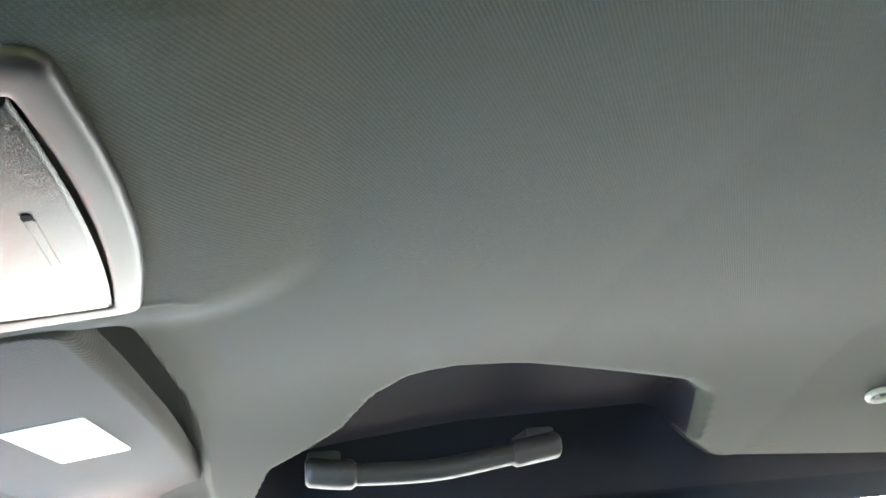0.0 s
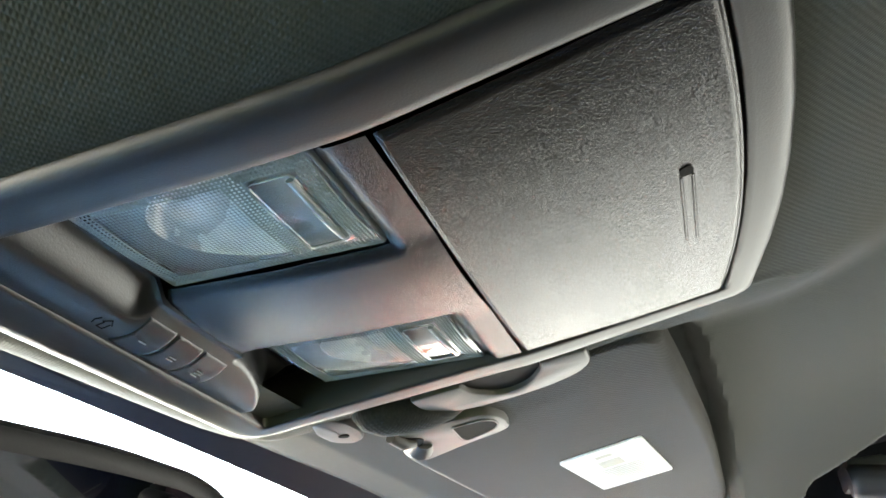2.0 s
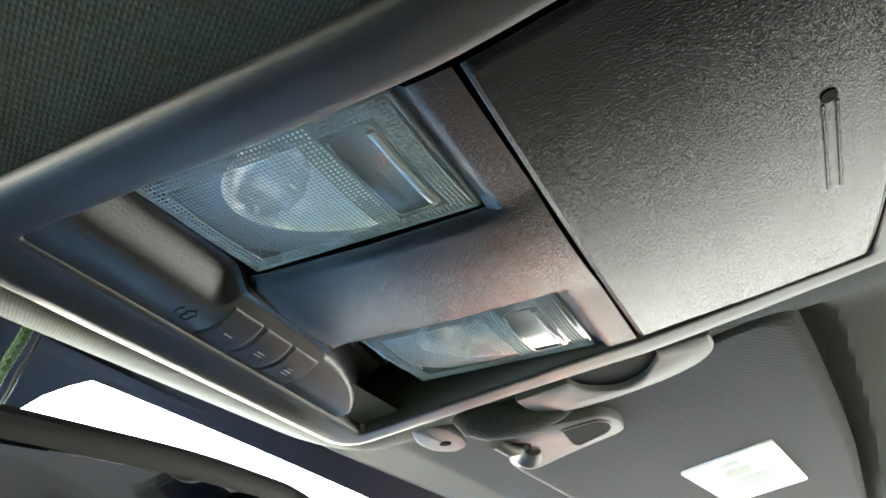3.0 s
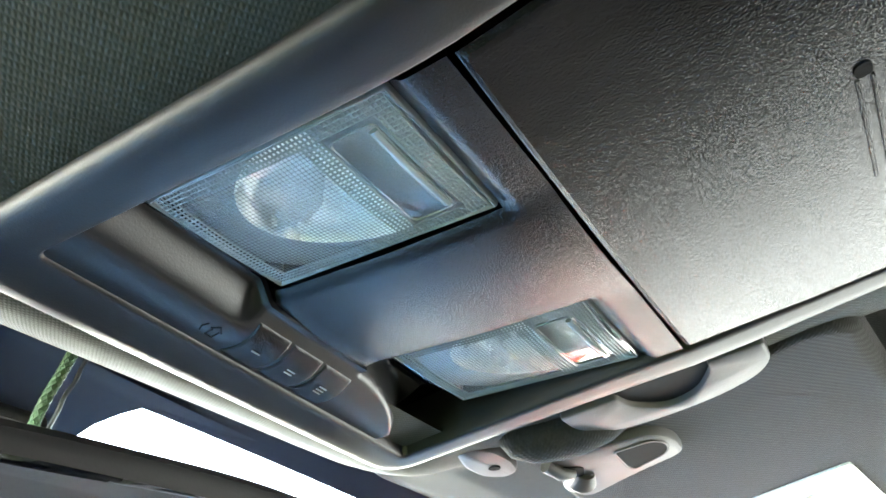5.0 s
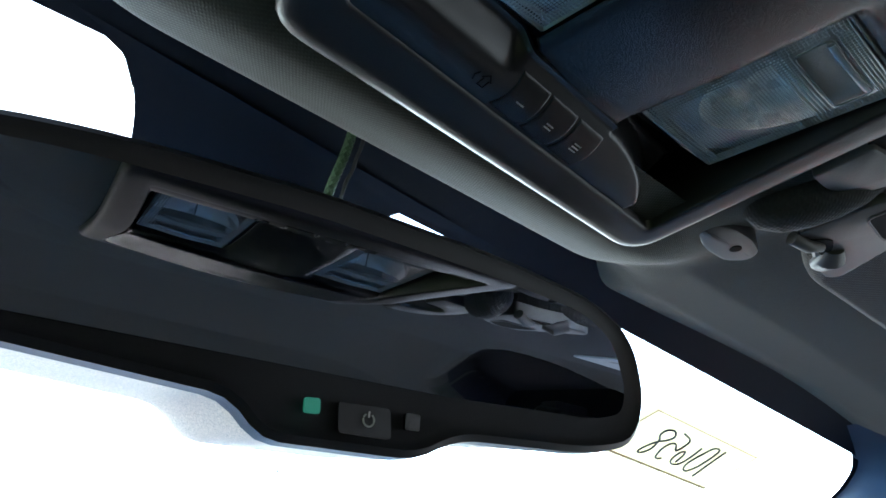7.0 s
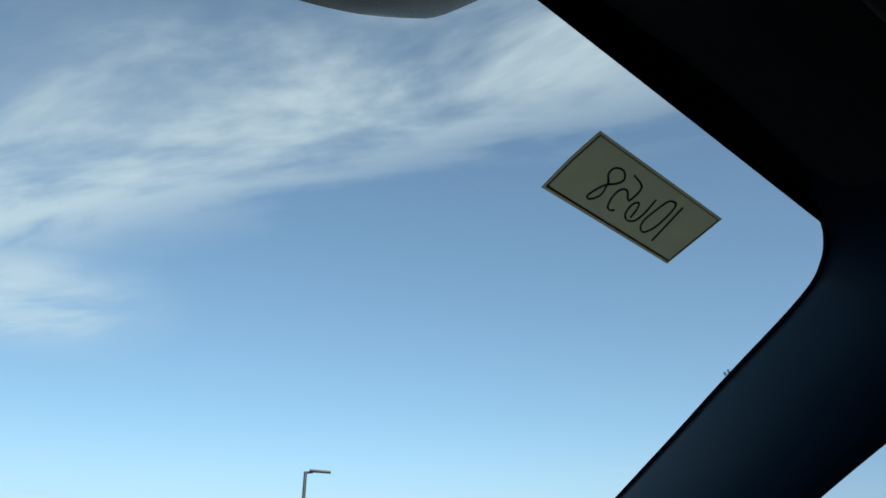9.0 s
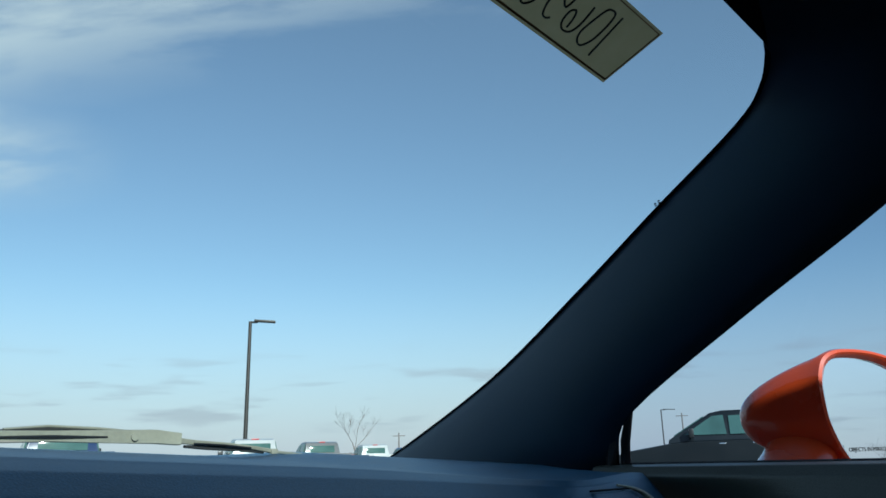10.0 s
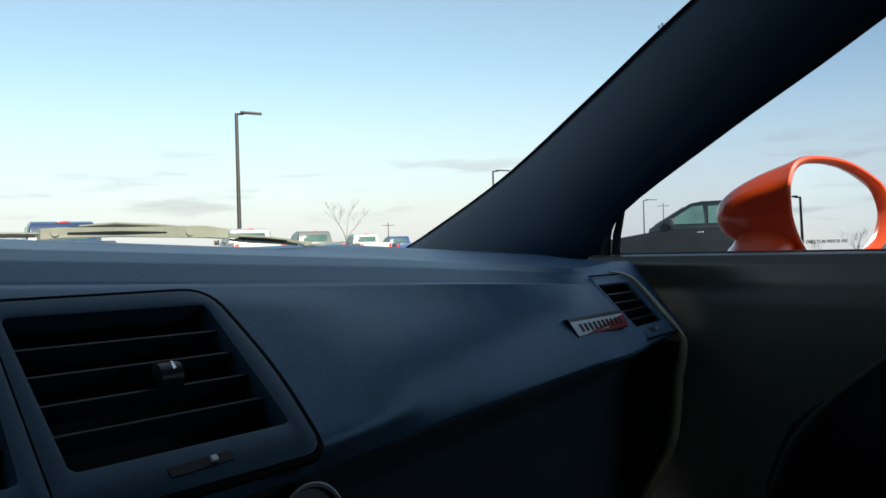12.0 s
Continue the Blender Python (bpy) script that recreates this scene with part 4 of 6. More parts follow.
# switch strip at the front end
def strip_place(x, y, h):
    t = min(max((y - 0.2055) / 0.0205, 0), 1.2)
    swell = max(math.sin(math.pi * min(0.12 + 0.78 * t, 1.0)), 0.0) ** 0.8
    end = smooth01(0.060, 0.068, x)
    side = smooth01(0.0235, 0.0300, -x) * (1 - smooth01(0.0, 0.36, t)) * 0.0060
    if x > 0.0235:
        # rounded nose at the free end
        nose = 0.2050 + 0.0210 * (1 - math.sqrt(max(0.0, 1 - ((x - 0.0235) / 0.0405) ** 2)))
        side = 0.0100 * smooth01(nose + 0.0022, nose - 0.0012, y)
    z = 1.2805 - 0.0055 * t - 0.0034 * swell * (1 - end) + side + 0.0120 * end
    return Vector((x, y + 0.07 * x, z + h))


bm = bmesh.new()
grid_into(bm, lambda u, v: strip_place(u, v, 0.0), lin(-0.0850, 0.0800, 150), lin(0.2035, 0.2345, 44))
bmesh.ops.recalc_face_normals(bm, faces=bm.faces)
bmesh.ops.solidify(bm, geom=bm.faces[:], thickness=-0.002)
part("switch_strip", bm, M_STRIP, console, "rounded grained strip that carries the buttons")
for k, mark in enumerate(("I", "II", "III")):
    xa, xb = -0.0225 + 0.0150 * k, -0.0079 + 0.0150 * k
    bm = bmesh.new()

    def bf(u, v, xa=xa, xb=xb):
        e = min(min(u, 1 - u) * 0.0146, min(v, 1 - v) * 0.019)
        skew = 0.0015 * math.sin(math.pi * v)
        return strip_place(xa + (xb - xa) * u + skew, 0.2085 + 0.0150 * v, -0.0005 + 0.0011 * (1 - smooth01(0, 0.0007, e)))

    grid_into(bm, bf, [0, 0.03, 0.06] + lin(0.1, 0.9, 8) + [0.94, 0.97, 1.0], [0, 0.03, 0.06] + lin(0.1, 0.9, 10) + [0.94, 0.97, 1.0])
    button = part("button", bm, M_PLASTIC, console, "black push button with pale bars")
    part("legend", lettering(mark, 0.0052, lambda x, y, h, c=(xa + xb) / 2: strip_place(c - y + 0.0008, 0.2165 + x, -0.0008)), M_LEGEND, button)
# engraved outline of a small house and waves beside the buttons
for q in ([(-0.0315, 0.2175), (-0.0295, 0.2157), (-0.0275, 0.2175)], [(-0.0307, 0.2175), (-0.0307, 0.2203), (-0.0283, 0.2203), (-0.0283, 0.2175)], [(-0.0331, 0.2165), (-0.0339, 0.2182), (-0.0331, 0.2199)]):
    part("symbol", tube([strip_place(x, y, -0.0001) for x, y in q], 0.00022, 6), M_GAP, console)

# ---- sun visor ----
def vis_place(x, y, h):
    return Vector((x, y, 1.2865 - 0.10 * (y - 0.10) + h))


visor = thing("sun_visor", (0.33, 0.14, 1.27), "dark grey cloth sun visor folded against the headliner", "sun visor")
vis_outline = rounded([(0.098, 0.0715), (0.200, 0.0615), (0.330, 0.0515), (0.618, 0.0412), (0.672, 0.070), (0.645, 0.125), (0.590, 0.190), (0.310, 0.2055), (0.180, 0.2085), (0.160, 0.203), (0.108, 0.150)], [0.02, 0.03, 0.03, 0.02, 0.02, 0.03, 0.03, 0.05, 0.02, 0.01, 0.03], 6)


def pillow(outline, place, thick, round_):
    bm = bmesh.new()
    loops = []
    for t in (0.0, 0.3, 0.6, 0.85, 1.0):
        a = t * math.pi / 2
        loops.append([place(p.x, p.y, round_ * (1 - math.sin(a))) for p in inset(outline, round_ * (1 - math.cos(a)))])
    loops = [[place(p.x, p.y, thick) for p in outline]] + loops
    loops_into(bm, loops, (True, True))
    return bm


part("pad", pillow(vis_outline, vis_place, 0.016, 0.006), M_VISOR, visor, "dark grey cloth covered pad")
lab = rounded([(0.2525, 0.0930), (0.3640, 0.0815), (0.3760, 0.1315), (0.2665, 0.1435)], 0.003, 3)
label = part("warning_label", slab(lab, vis_place, -0.0012, 0.0005), M_PAPER, visor, "white printed safety label")


def lab_place(u, v, h):
    a = Vector((0.2525, 0.0930)).lerp(Vector((0.3640, 0.0815)), u)
    b = Vector((0.2665, 0.1435)).lerp(Vector((0.3760, 0.1315)), u)
    p = a.lerp(b, v)
    return vis_place(p.x, p.y, h)


def lab_bar(u0, u1, v0, v1):
    bm = bmesh.new()
    bm.faces.new([bm.verts.new(lab_place(u, v, -0.0016)) for u, v in ((u0, v0), (u1, v0), (u1, v1), (u0, v1))])
    return bm


bars = [lab_bar(0.10, 0.16, 0.42, 0.62), lab_bar(0.24, 0.40, 0.38, 0.66), lab_bar(0.92, 0.95, 0.08, 0.92)]
for k in range(9):
    bars.append(lab_bar(0.46 + 0.045 * k, 0.475 + 0.045 * k, 0.16 + 0.05 * (k % 2), 0.84 - 0.06 * (k % 3)))
part("print", merge(*bars), M_PRINT, label, "unreadable printed lines")

# retaining clip at the visor's inner front corner
clip_o = rounded([(0.1245, 0.1915), (0.1240, 0.1800), (0.1270, 0.1595), (0.1300, 0.1500), (0.1430, 0.1450), (0.1575, 0.1462), (0.1610, 0.1500), (0.1670, 0.1705), (0.1765, 0.1935), (0.1720, 0.1985), (0.1570, 0.1978), (0.1480, 0.1938), (0.1400, 0.1918)], [0.003, 0.004, 0.006, 0.006, 0.006, 0.004, 0.004, 0.008, 0.004, 0.004, 0.005, 0.004, 0.004], 5)
win_o = rounded([(0.1340, 0.1680), (0.1345, 0.1530), (0.1400, 0.1490), (0.1480, 0.1493), (0.1530, 0.1530), (0.1590, 0.1680), (0.1540, 0.1695)], [0.003, 0.003, 0.003, 0.003, 0.003, 0.003, 0.003], 5)


clip = part("clip_plate", slab(clip_o, vis_place, -0.0040, 0.004, 0.0014), M_CLIP, visor, "grey plastic retaining plate with a window")
part("clip_window", slab(win_o, vis_place, -0.0043, -0.003), M_GAP, clip, "dark window in the plate")
part("window_rim", tube([vis_place(p.x, p.y, -0.0041) for p in win_o + win_o[:1]], 0.0006, 6, caps=False), M_CLIP, clip)
part("clip_socket", slab(rounded([(0.1300, 0.1900), (0.1390, 0.1825), (0.1470, 0.1860), (0.1500, 0.1905), (0.1385, 0.1915)], 0.003, 4), vis_place, -0.0044, -0.003), M_GAP, clip, "dark socket of the pivot")
part("pivot_pin", tube([vis_place(0.1255, 0.1935, -0.0035), vis_place(0.1330, 0.1905, -0.0060), vis_place(0.1400, 0.1880, -0.0050)], [0.0030, 0.0028, 0.0020], 12), M_CLIP, clip, "grey pivot pin")
part("socket_cup", tube([vis_place(0.1600, 0.1955, -0.0020), vis_place(0.1540, 0.1900, -0.0045), vis_place(0.1490, 0.1860, -0.0035)], [0.0050, 0.0065, 0.0040], 14, flat=0.7), M_CLIP, clip, "rounded cup beside the pivot")
part("rod_cover", tube([vis_place(x, y, 0.004) for x, y in ((0.1030, 0.2010), (0.1050, 0.1985), (0.1085, 0.1915), (0.1120, 0.1820), (0.1150, 0.1720), (0.1190, 0.1630), (0.1240, 0.1540))], [0.004, 0.0085, 0.0118, 0.0125, 0.0118, 0.0090, 0.003], 18), M_VISOR, visor, "cloth roll over the visor rod")
hook = thing("visor_hook", (0.125, 0.215, 1.28), "grey plastic visor hook screwed to the headliner", "visor hook")
hook_o = rounded([(0.1040, 0.2225), (0.1050, 0.2150), (0.1150, 0.2105), (0.1300, 0.2100), (0.1420, 0.2130), (0.1445, 0.2200), (0.1360, 0.2270), (0.1200, 0.2275)], 0.004, 5)
part("hook_plate", slab(hook_o, lambda x, y, h: Vector((x, y, 1.2820 - 0.1 * (y - 0.213) + h)), -0.003, 0.020, 0.002), M_CLIP, hook)
part("screw", tube([(0.1290, 0.2180, 1.2782), (0.1290, 0.2180, 1.283)], 0.0026, 12), M_GAP, hook, "dark recessed screw")
# crescent finger plate on the visor's inner end, round a dark finger hollow
cres = rounded([(0.0900, 0.1500), (0.1010, 0.1480), (0.1128, 0.1375), (0.1090, 0.1257), (0.0952, 0.1176), (0.0880, 0.1170), (0.0880, 0.0985), (0.1025, 0.0985), (0.1115, 0.1050), (0.1170, 0.1175), (0.1190, 0.1300), (0.1195, 0.1440), (0.1178, 0.1577), (0.1128, 0.1665), (0.1020, 0.1710), (0.0900, 0.1710)], [0.002, 0.005, 0.006, 0.006, 0.005, 0.002, 0.002, 0.006, 0.006, 0.006, 0.006, 0.006, 0.006, 0.006, 0.004, 0.002], 4)
cp = part("finger_plate", slab(cres, vis_place, -0.0035, 0.004, 0.0010), M_CLIP, visor, "grey crescent finger plate")
part("finger_recess", slab(rounded([(0.0870, 0.1160), (0.0960, 0.1165), (0.1110, 0.1250), (0.1145, 0.1380), (0.1020, 0.1500), (0.0870, 0.1520)], 0.004, 4), vis_place, -0.0012, 0.002), M_GAP, cp, "dark finger hollow")

# ---- grab handle over the passenger door ----
handle = thing("grab_handle", (0.56, -0.19, 1.27), "dark grey moulded grab handle on the roof rail", "grab handle")
hp = spline([(0.556, -0.060, 1.291), (0.556, -0.10, 1.286), (0.560, -0.19, 1.285), (0.566, -0.275, 1.296), (0.572, -0.335, 1.305)], 24)
part("grip", tube(hp, 0.0115, 14, flat=1.0), M_HANDLE, handle, "smooth curved grip")
for (ya, yb) in ((-0.054, -0.100), (-0.283, -0.338)):
    k = [p for p in hp if yb - 0.004 <= p.y <= ya + 0.008]
    part("end_block", tube([k[0] + Vector((0, 0.004, 0))] + k + [k[-1] - Vector((0, 0.004, 0))], [0.012] + [0.0150] * len(k) + [0.012], 14), M_HANDLE, handle, "square end block of the handle")
    m_ = k[len(k) // 2]
    part("bracket", box(m_.x + 0.03, m_.y, m_.z + 0.012, 0.06, 0.034, 0.022, 0.004), M_HANDLE, handle)
M_COATHOOK = material("milky_clear_plastic", (0.42, 0.42, 0.40), rough=0.25, var=0.06, var_scale=60, spec=0.6)
hook_z = roof_z(0.487, -0.708)
coat = thing("coat_hook", (0.487, -0.708, hook_z), "small milky clear plastic coat hook on the headliner", "coat hook")
part("ring", tube([(0.487 + 0.010 * math.cos(a), -0.708 + 0.016 * math.sin(a), hook_z - 0.006 - 0.004 * math.cos(a)) for a in lin(0, 2 * math.pi, 25)], 0.0036, 8, caps=False), M_COATHOOK, coat)
part("stem", tube([(0.493, -0.708, hook_z - 0.008), (0.500, -0.708, roof_z(0.500, -0.708) + 0.003)], 0.0045, 8), M_COATHOOK, coat)

# ---- interior mirror ----
MN = Vector((-0.10, -0.99, -0.09)).normalized()
MU = Vector((0.99, -0.10, 0.0)).normalized()
MV = MU.cross(-MN).normalized() if MU.cross(-MN).z > 0 else -MU.cross(-MN).normalized()
MC = Vector((-0.003, 0.2955, 1.1960))


def mir(x, y, h):
    """Mirror plane: x to the right, y up, h towards the seats."""
    return MC + MU * x + MV * y + MN * h


rv = thing("interior_mirror", MC + Vector((0, 0.02, -0.04)), "black framed self-dimming interior mirror on the windscreen", "interior mirror")
mo = rounded([(-0.152, 0.030), (-0.146, 0.003), (-0.132, -0.0010), (-0.048, -0.0040), (-0.036, -0.0150), (0.022, -0.0130), (0.039, -0.0035), (0.110, 0.0015), (0.138, 0.0090), (0.147, 0.0300), (0.139, 0.0590), (0.112, 0.0700), (0.055, 0.0735), (-0.030, 0.0715), (-0.100, 0.0650), (-0.140, 0.0570)], [0.012, 0.008, 0.008, 0.007, 0.007, 0.008, 0.010, 0.02, 0.014, 0.018, 0.018, 0.02, 0.02, 0.02, 0.02, 0.015], 5)
g_o = rounded([(-0.146, 0.032), (-0.141, 0.0050), (-0.056, 0.0080), (0.035, 0.0110), (0.112, 0.0165), (0.128, 0.0215), (0.131, 0.0320), (0.123, 0.0530), (0.104, 0.0610), (0.055, 0.0625), (-0.030, 0.0610), (-0.102, 0.0550), (-0.138, 0.0490)], [0.012, 0.008, 0.01, 0.01, 0.01, 0.006, 0.01, 0.012, 0.012, 0.02, 0.02, 0.02, 0.012], 8)


bm = bmesh.new()
ring = resample(mo, 120)
loops = [[mir(p.x, p.y, 0.001) for p in inset(ring, 0.0065)], [mir(p.x, p.y, 0.0035) for p in inset(ring, 0.003)], [mir(p.x, p.y, 0.0015) for p in inset(ring, 0.0005)], [mir(p.x, p.y, -0.004) for p in ring]]
loops_into(bm, loops, (True, False))
part("bezel", bm, M_BEZEL, rv, "satin black bezel with a button bay")
bm = bmesh.new()
loops = []
for t in lin(0, 1, 9):
    sc = 1 - 0.03 * t ** 2 - 0.06 * smooth01(0.7, 1, t)
    loop = []
    for p in ring:
        low = smooth01(0.035, 0.015, p.y)
        y = p.y - (1 - low) * 0.35 * (p.y - 0.03) * t * t - low * (-0.004 * t - 0.014 * t * smooth01(0.06, 0.145, p.x) - 0.012 * smooth01(0.86, 1, t))
        loop.append(mir(p.x * sc - 0.006 * t * smooth01(0.04, -0.02, p.x), y, -0.004 - 0.060 * t))
    loops.append(loop)
loops_into(bm, loops, (False, True))
# textured black plastic; the light on it is put into a tan base
M_MIRBACK = material("lit_black_mirror_shell", (0.56, 0.46, 0.34), rough=0.55, var=0.1, var_scale=30, grain=1600, bump=0.5, stain=0.25)
part("shell", bm, M_MIRBACK, rv, "speckled black rear shell, painted grey-brown as if lit")
part("mirror_glass", slab(g_o, mir, 0.0022, 0.0032), M_RMIRROR, rv, "dim blue-grey mirror glass", smooth=False)
part("indicator", slab(rounded([(-0.0240, -0.0045), (-0.0185, -0.0040), (-0.0190, 0.0008), (-0.0244, 0.0003)], 0.001, 3), mir, 0.003, 0.0040), glow("green_indicator", (0.01, 0.13, 0.09), 0.022), rv, "small lit green indicator")
btn = part("power_button", slab(rounded([(-0.0112, -0.0085), (0.0092, -0.0078), (0.0078, 0.0022), (-0.0122, 0.0010)], 0.0015, 3), mir, 0.0030, 0.0038), M_BEZEL, rv, "flat black power button")
cx, cy = -0.0008, -0.0030
part("power_symbol", merge(tube([mir(cx + 0.0021 * math.sin(a), cy + 0.0021 * math.cos(a), 0.0046) for a in lin(0.6, 2 * math.pi - 0.6, 18)], 0.00032, 6), tube([mir(cx, cy + 0.0008, 0.0046), mir(cx, cy + 0.0028, 0.0046)], 0.00032, 6)), M_LEGEND, btn)
part("light_sensor", slab(rounded([(0.0140, -0.0037), (0.0200, -0.0034), (0.0200, 0.0023), (0.0138, 0.0020)], 0.001, 3), mir, 0.003, 0.0045), M_PLASTIC, rv, "dark light sensor window")
part("arm", tube([mir(-0.005, 0.035, -0.040), mir(-0.005, 0.055, -0.056), Vector((0.0, 0.372, glass_z(0, 0.372) - 0.010))], [0.010, 0.008, 0.008], 12), M_BLACK, rv, "black ball-jointed arm")
part("foot", box(0.0, 0.372, glass_z(0, 0.372) - 0.008, 0.030, 0.036, 0.008, 0.003, m=Matrix.Rotation(radians(-21.9), 4, "X")), M_BLACK, rv)
sleeve = thing("mirror_cable", (-0.02, 0.305, 1.266), "green braided cable sleeve from headliner to mirror", "cable")
run = spline([(-0.019, 0.292, 1.304), (-0.017, 0.300, 1.294), (-0.017, 0.308, 1.281), (-0.014, 0.318, 1.268)], 40)
part("sleeve", tube(run, 0.0016, 12), M_CABLE, sleeve)
for k in range(5):
    # braid: strands wound both ways
    for turn in (-1, 1):
        part("strand", tube([Vector(p) + 0.0017 * Vector((math.cos(turn * i * 0.55 + k * 1.2566), math.sin(turn * i * 0.55 + k * 1.2566), 0.25 * math.sin(turn * i * 0.55 + k * 1.2566))) for i, p in enumerate(run)], 0.00035, 5), M_CABLE, sleeve)
part("wire", tube([Vector(p) + Vector((0.0055, 0, 0)) + 0.0002 * Vector((math.cos(i * 0.7), math.sin(i * 0.7), 0)) for i, p in enumerate(run)], 0.0008, 6), M_RUBBER, sleeve, "thin dark wire")

# ---- card stuck to the windscreen ----
card = thing("windscreen_card", (0.42, 0.40, 1.24), "pale yellow card with a handwritten number, stuck inside the windscreen", "card")
CA, CB, CD = Vector((0.3350, 0.3790)), Vector((0.5030, 0.3820)), Vector((0.3325, 0.4350))


def card_place(u, v, h):
    """u along the long side, v down the glass."""
    p = CA + (CB - CA) * u + (CD - CA) * v
    return on_glass(p.x, p.y, 0.0022 + h - 0.0016 * math.sin(math.pi * v) * (1 - u))


bm = bmesh.new()
grid_into(bm, lambda u, v: card_place(u, v, 0.0), lin(0, 1, 24), lin(0, 1, 10))
part("paper", bm, M_CARD, card)
bm = bmesh.new()
for (u0, u1, v0, v1) in ((0.012, 0.988, 0.03, 0.045), (0.012, 0.988, 0.925, 0.955), (0.012, 0.022, 0.03, 0.955), (0.978, 0.988, 0.03, 0.955)):
    grid_into(bm, lambda u, v: card_place(u, v, 0.0008), lin(u0, u1, 16), lin(v0, v1, 3))
part("border", bm, material("card_border_ink", (0.22, 0.09, 0.03), rough=0.8), card, "thin brown printed border")
# the number 10658 is read from outside, so it is reversed from the seats
STROKES = [
    [(0.735, 0.185), (0.756, 0.513), (0.774, 0.818)],
    [(0.669, 0.190), (0.634, 0.225), (0.623, 0.384), (0.621, 0.639), (0.648, 0.758), (0.687, 0.777), (0.712, 0.632), (0.709, 0.401), (0.691, 0.229), (0.669, 0.190)],
    [(0.566, 0.308), (0.585, 0.552), (0.577, 0.717), (0.534, 0.762), (0.495, 0.690), (0.483, 0.535), (0.506, 0.479), (0.529, 0.569), (0.541, 0.707)],
    [(0.344, 0.209), (0.437, 0.284), (0.448, 0.526), (0.392, 0.432), (0.357, 0.460), (0.353, 0.595), (0.379, 0.746), (0.407, 0.774), (0.428, 0.740)],
    [(0.276, 0.491), (0.228, 0.389), (0.227, 0.274), (0.274, 0.237), (0.320, 0.323), (0.311, 0.427), (0.271, 0.516), (0.247, 0.638), (0.237, 0.777), (0.266, 0.789), (0.293, 0.672), (0.276, 0.527), (0.256, 0.445)],
]
for st in STROKES:
    pts = spline([(a, b, 0) for a, b in st], 40)
    part("digit", tube([card_place(p.x, p.y, 0.0006) for p in pts], 0.00085, 6), M_INK, card)
mark = thing("glass_mark", (0.71, 0.508, 1.20), "tiny grey printed maker's mark on the windscreen", "glass mark")
for i, (dx, dy) in enumerate(((0, 0), (0.004, 0.0015), (0.0005, 0.0045), (0.0045, 0.006))):
    bm = bmesh.new()
    bm.faces.new([bm.verts.new(on_glass(0.7035 + dx + a, 0.502 + dy + b, 0.0045)) for a, b in ((0, 0), (0.003, 0), (0.003, 0.0025), (0, 0.0025))])
    part("mark_bar", bm, M_INK, mark)


# ---- air vents ----
def quad_point(q, u, v):
    a = Vector(q[0]).lerp(Vector(q[1]), u)
    b = Vector(q[3]).lerp(Vector(q[2]), u)
    return a.lerp(b, v)


def face_frame(q):
    n_ = (Vector(q[1]) - Vector(q[0])).cross(Vector(q[3]) - Vector(q[0])).normalized()
    return n_ if n_.y < 0 else -n_


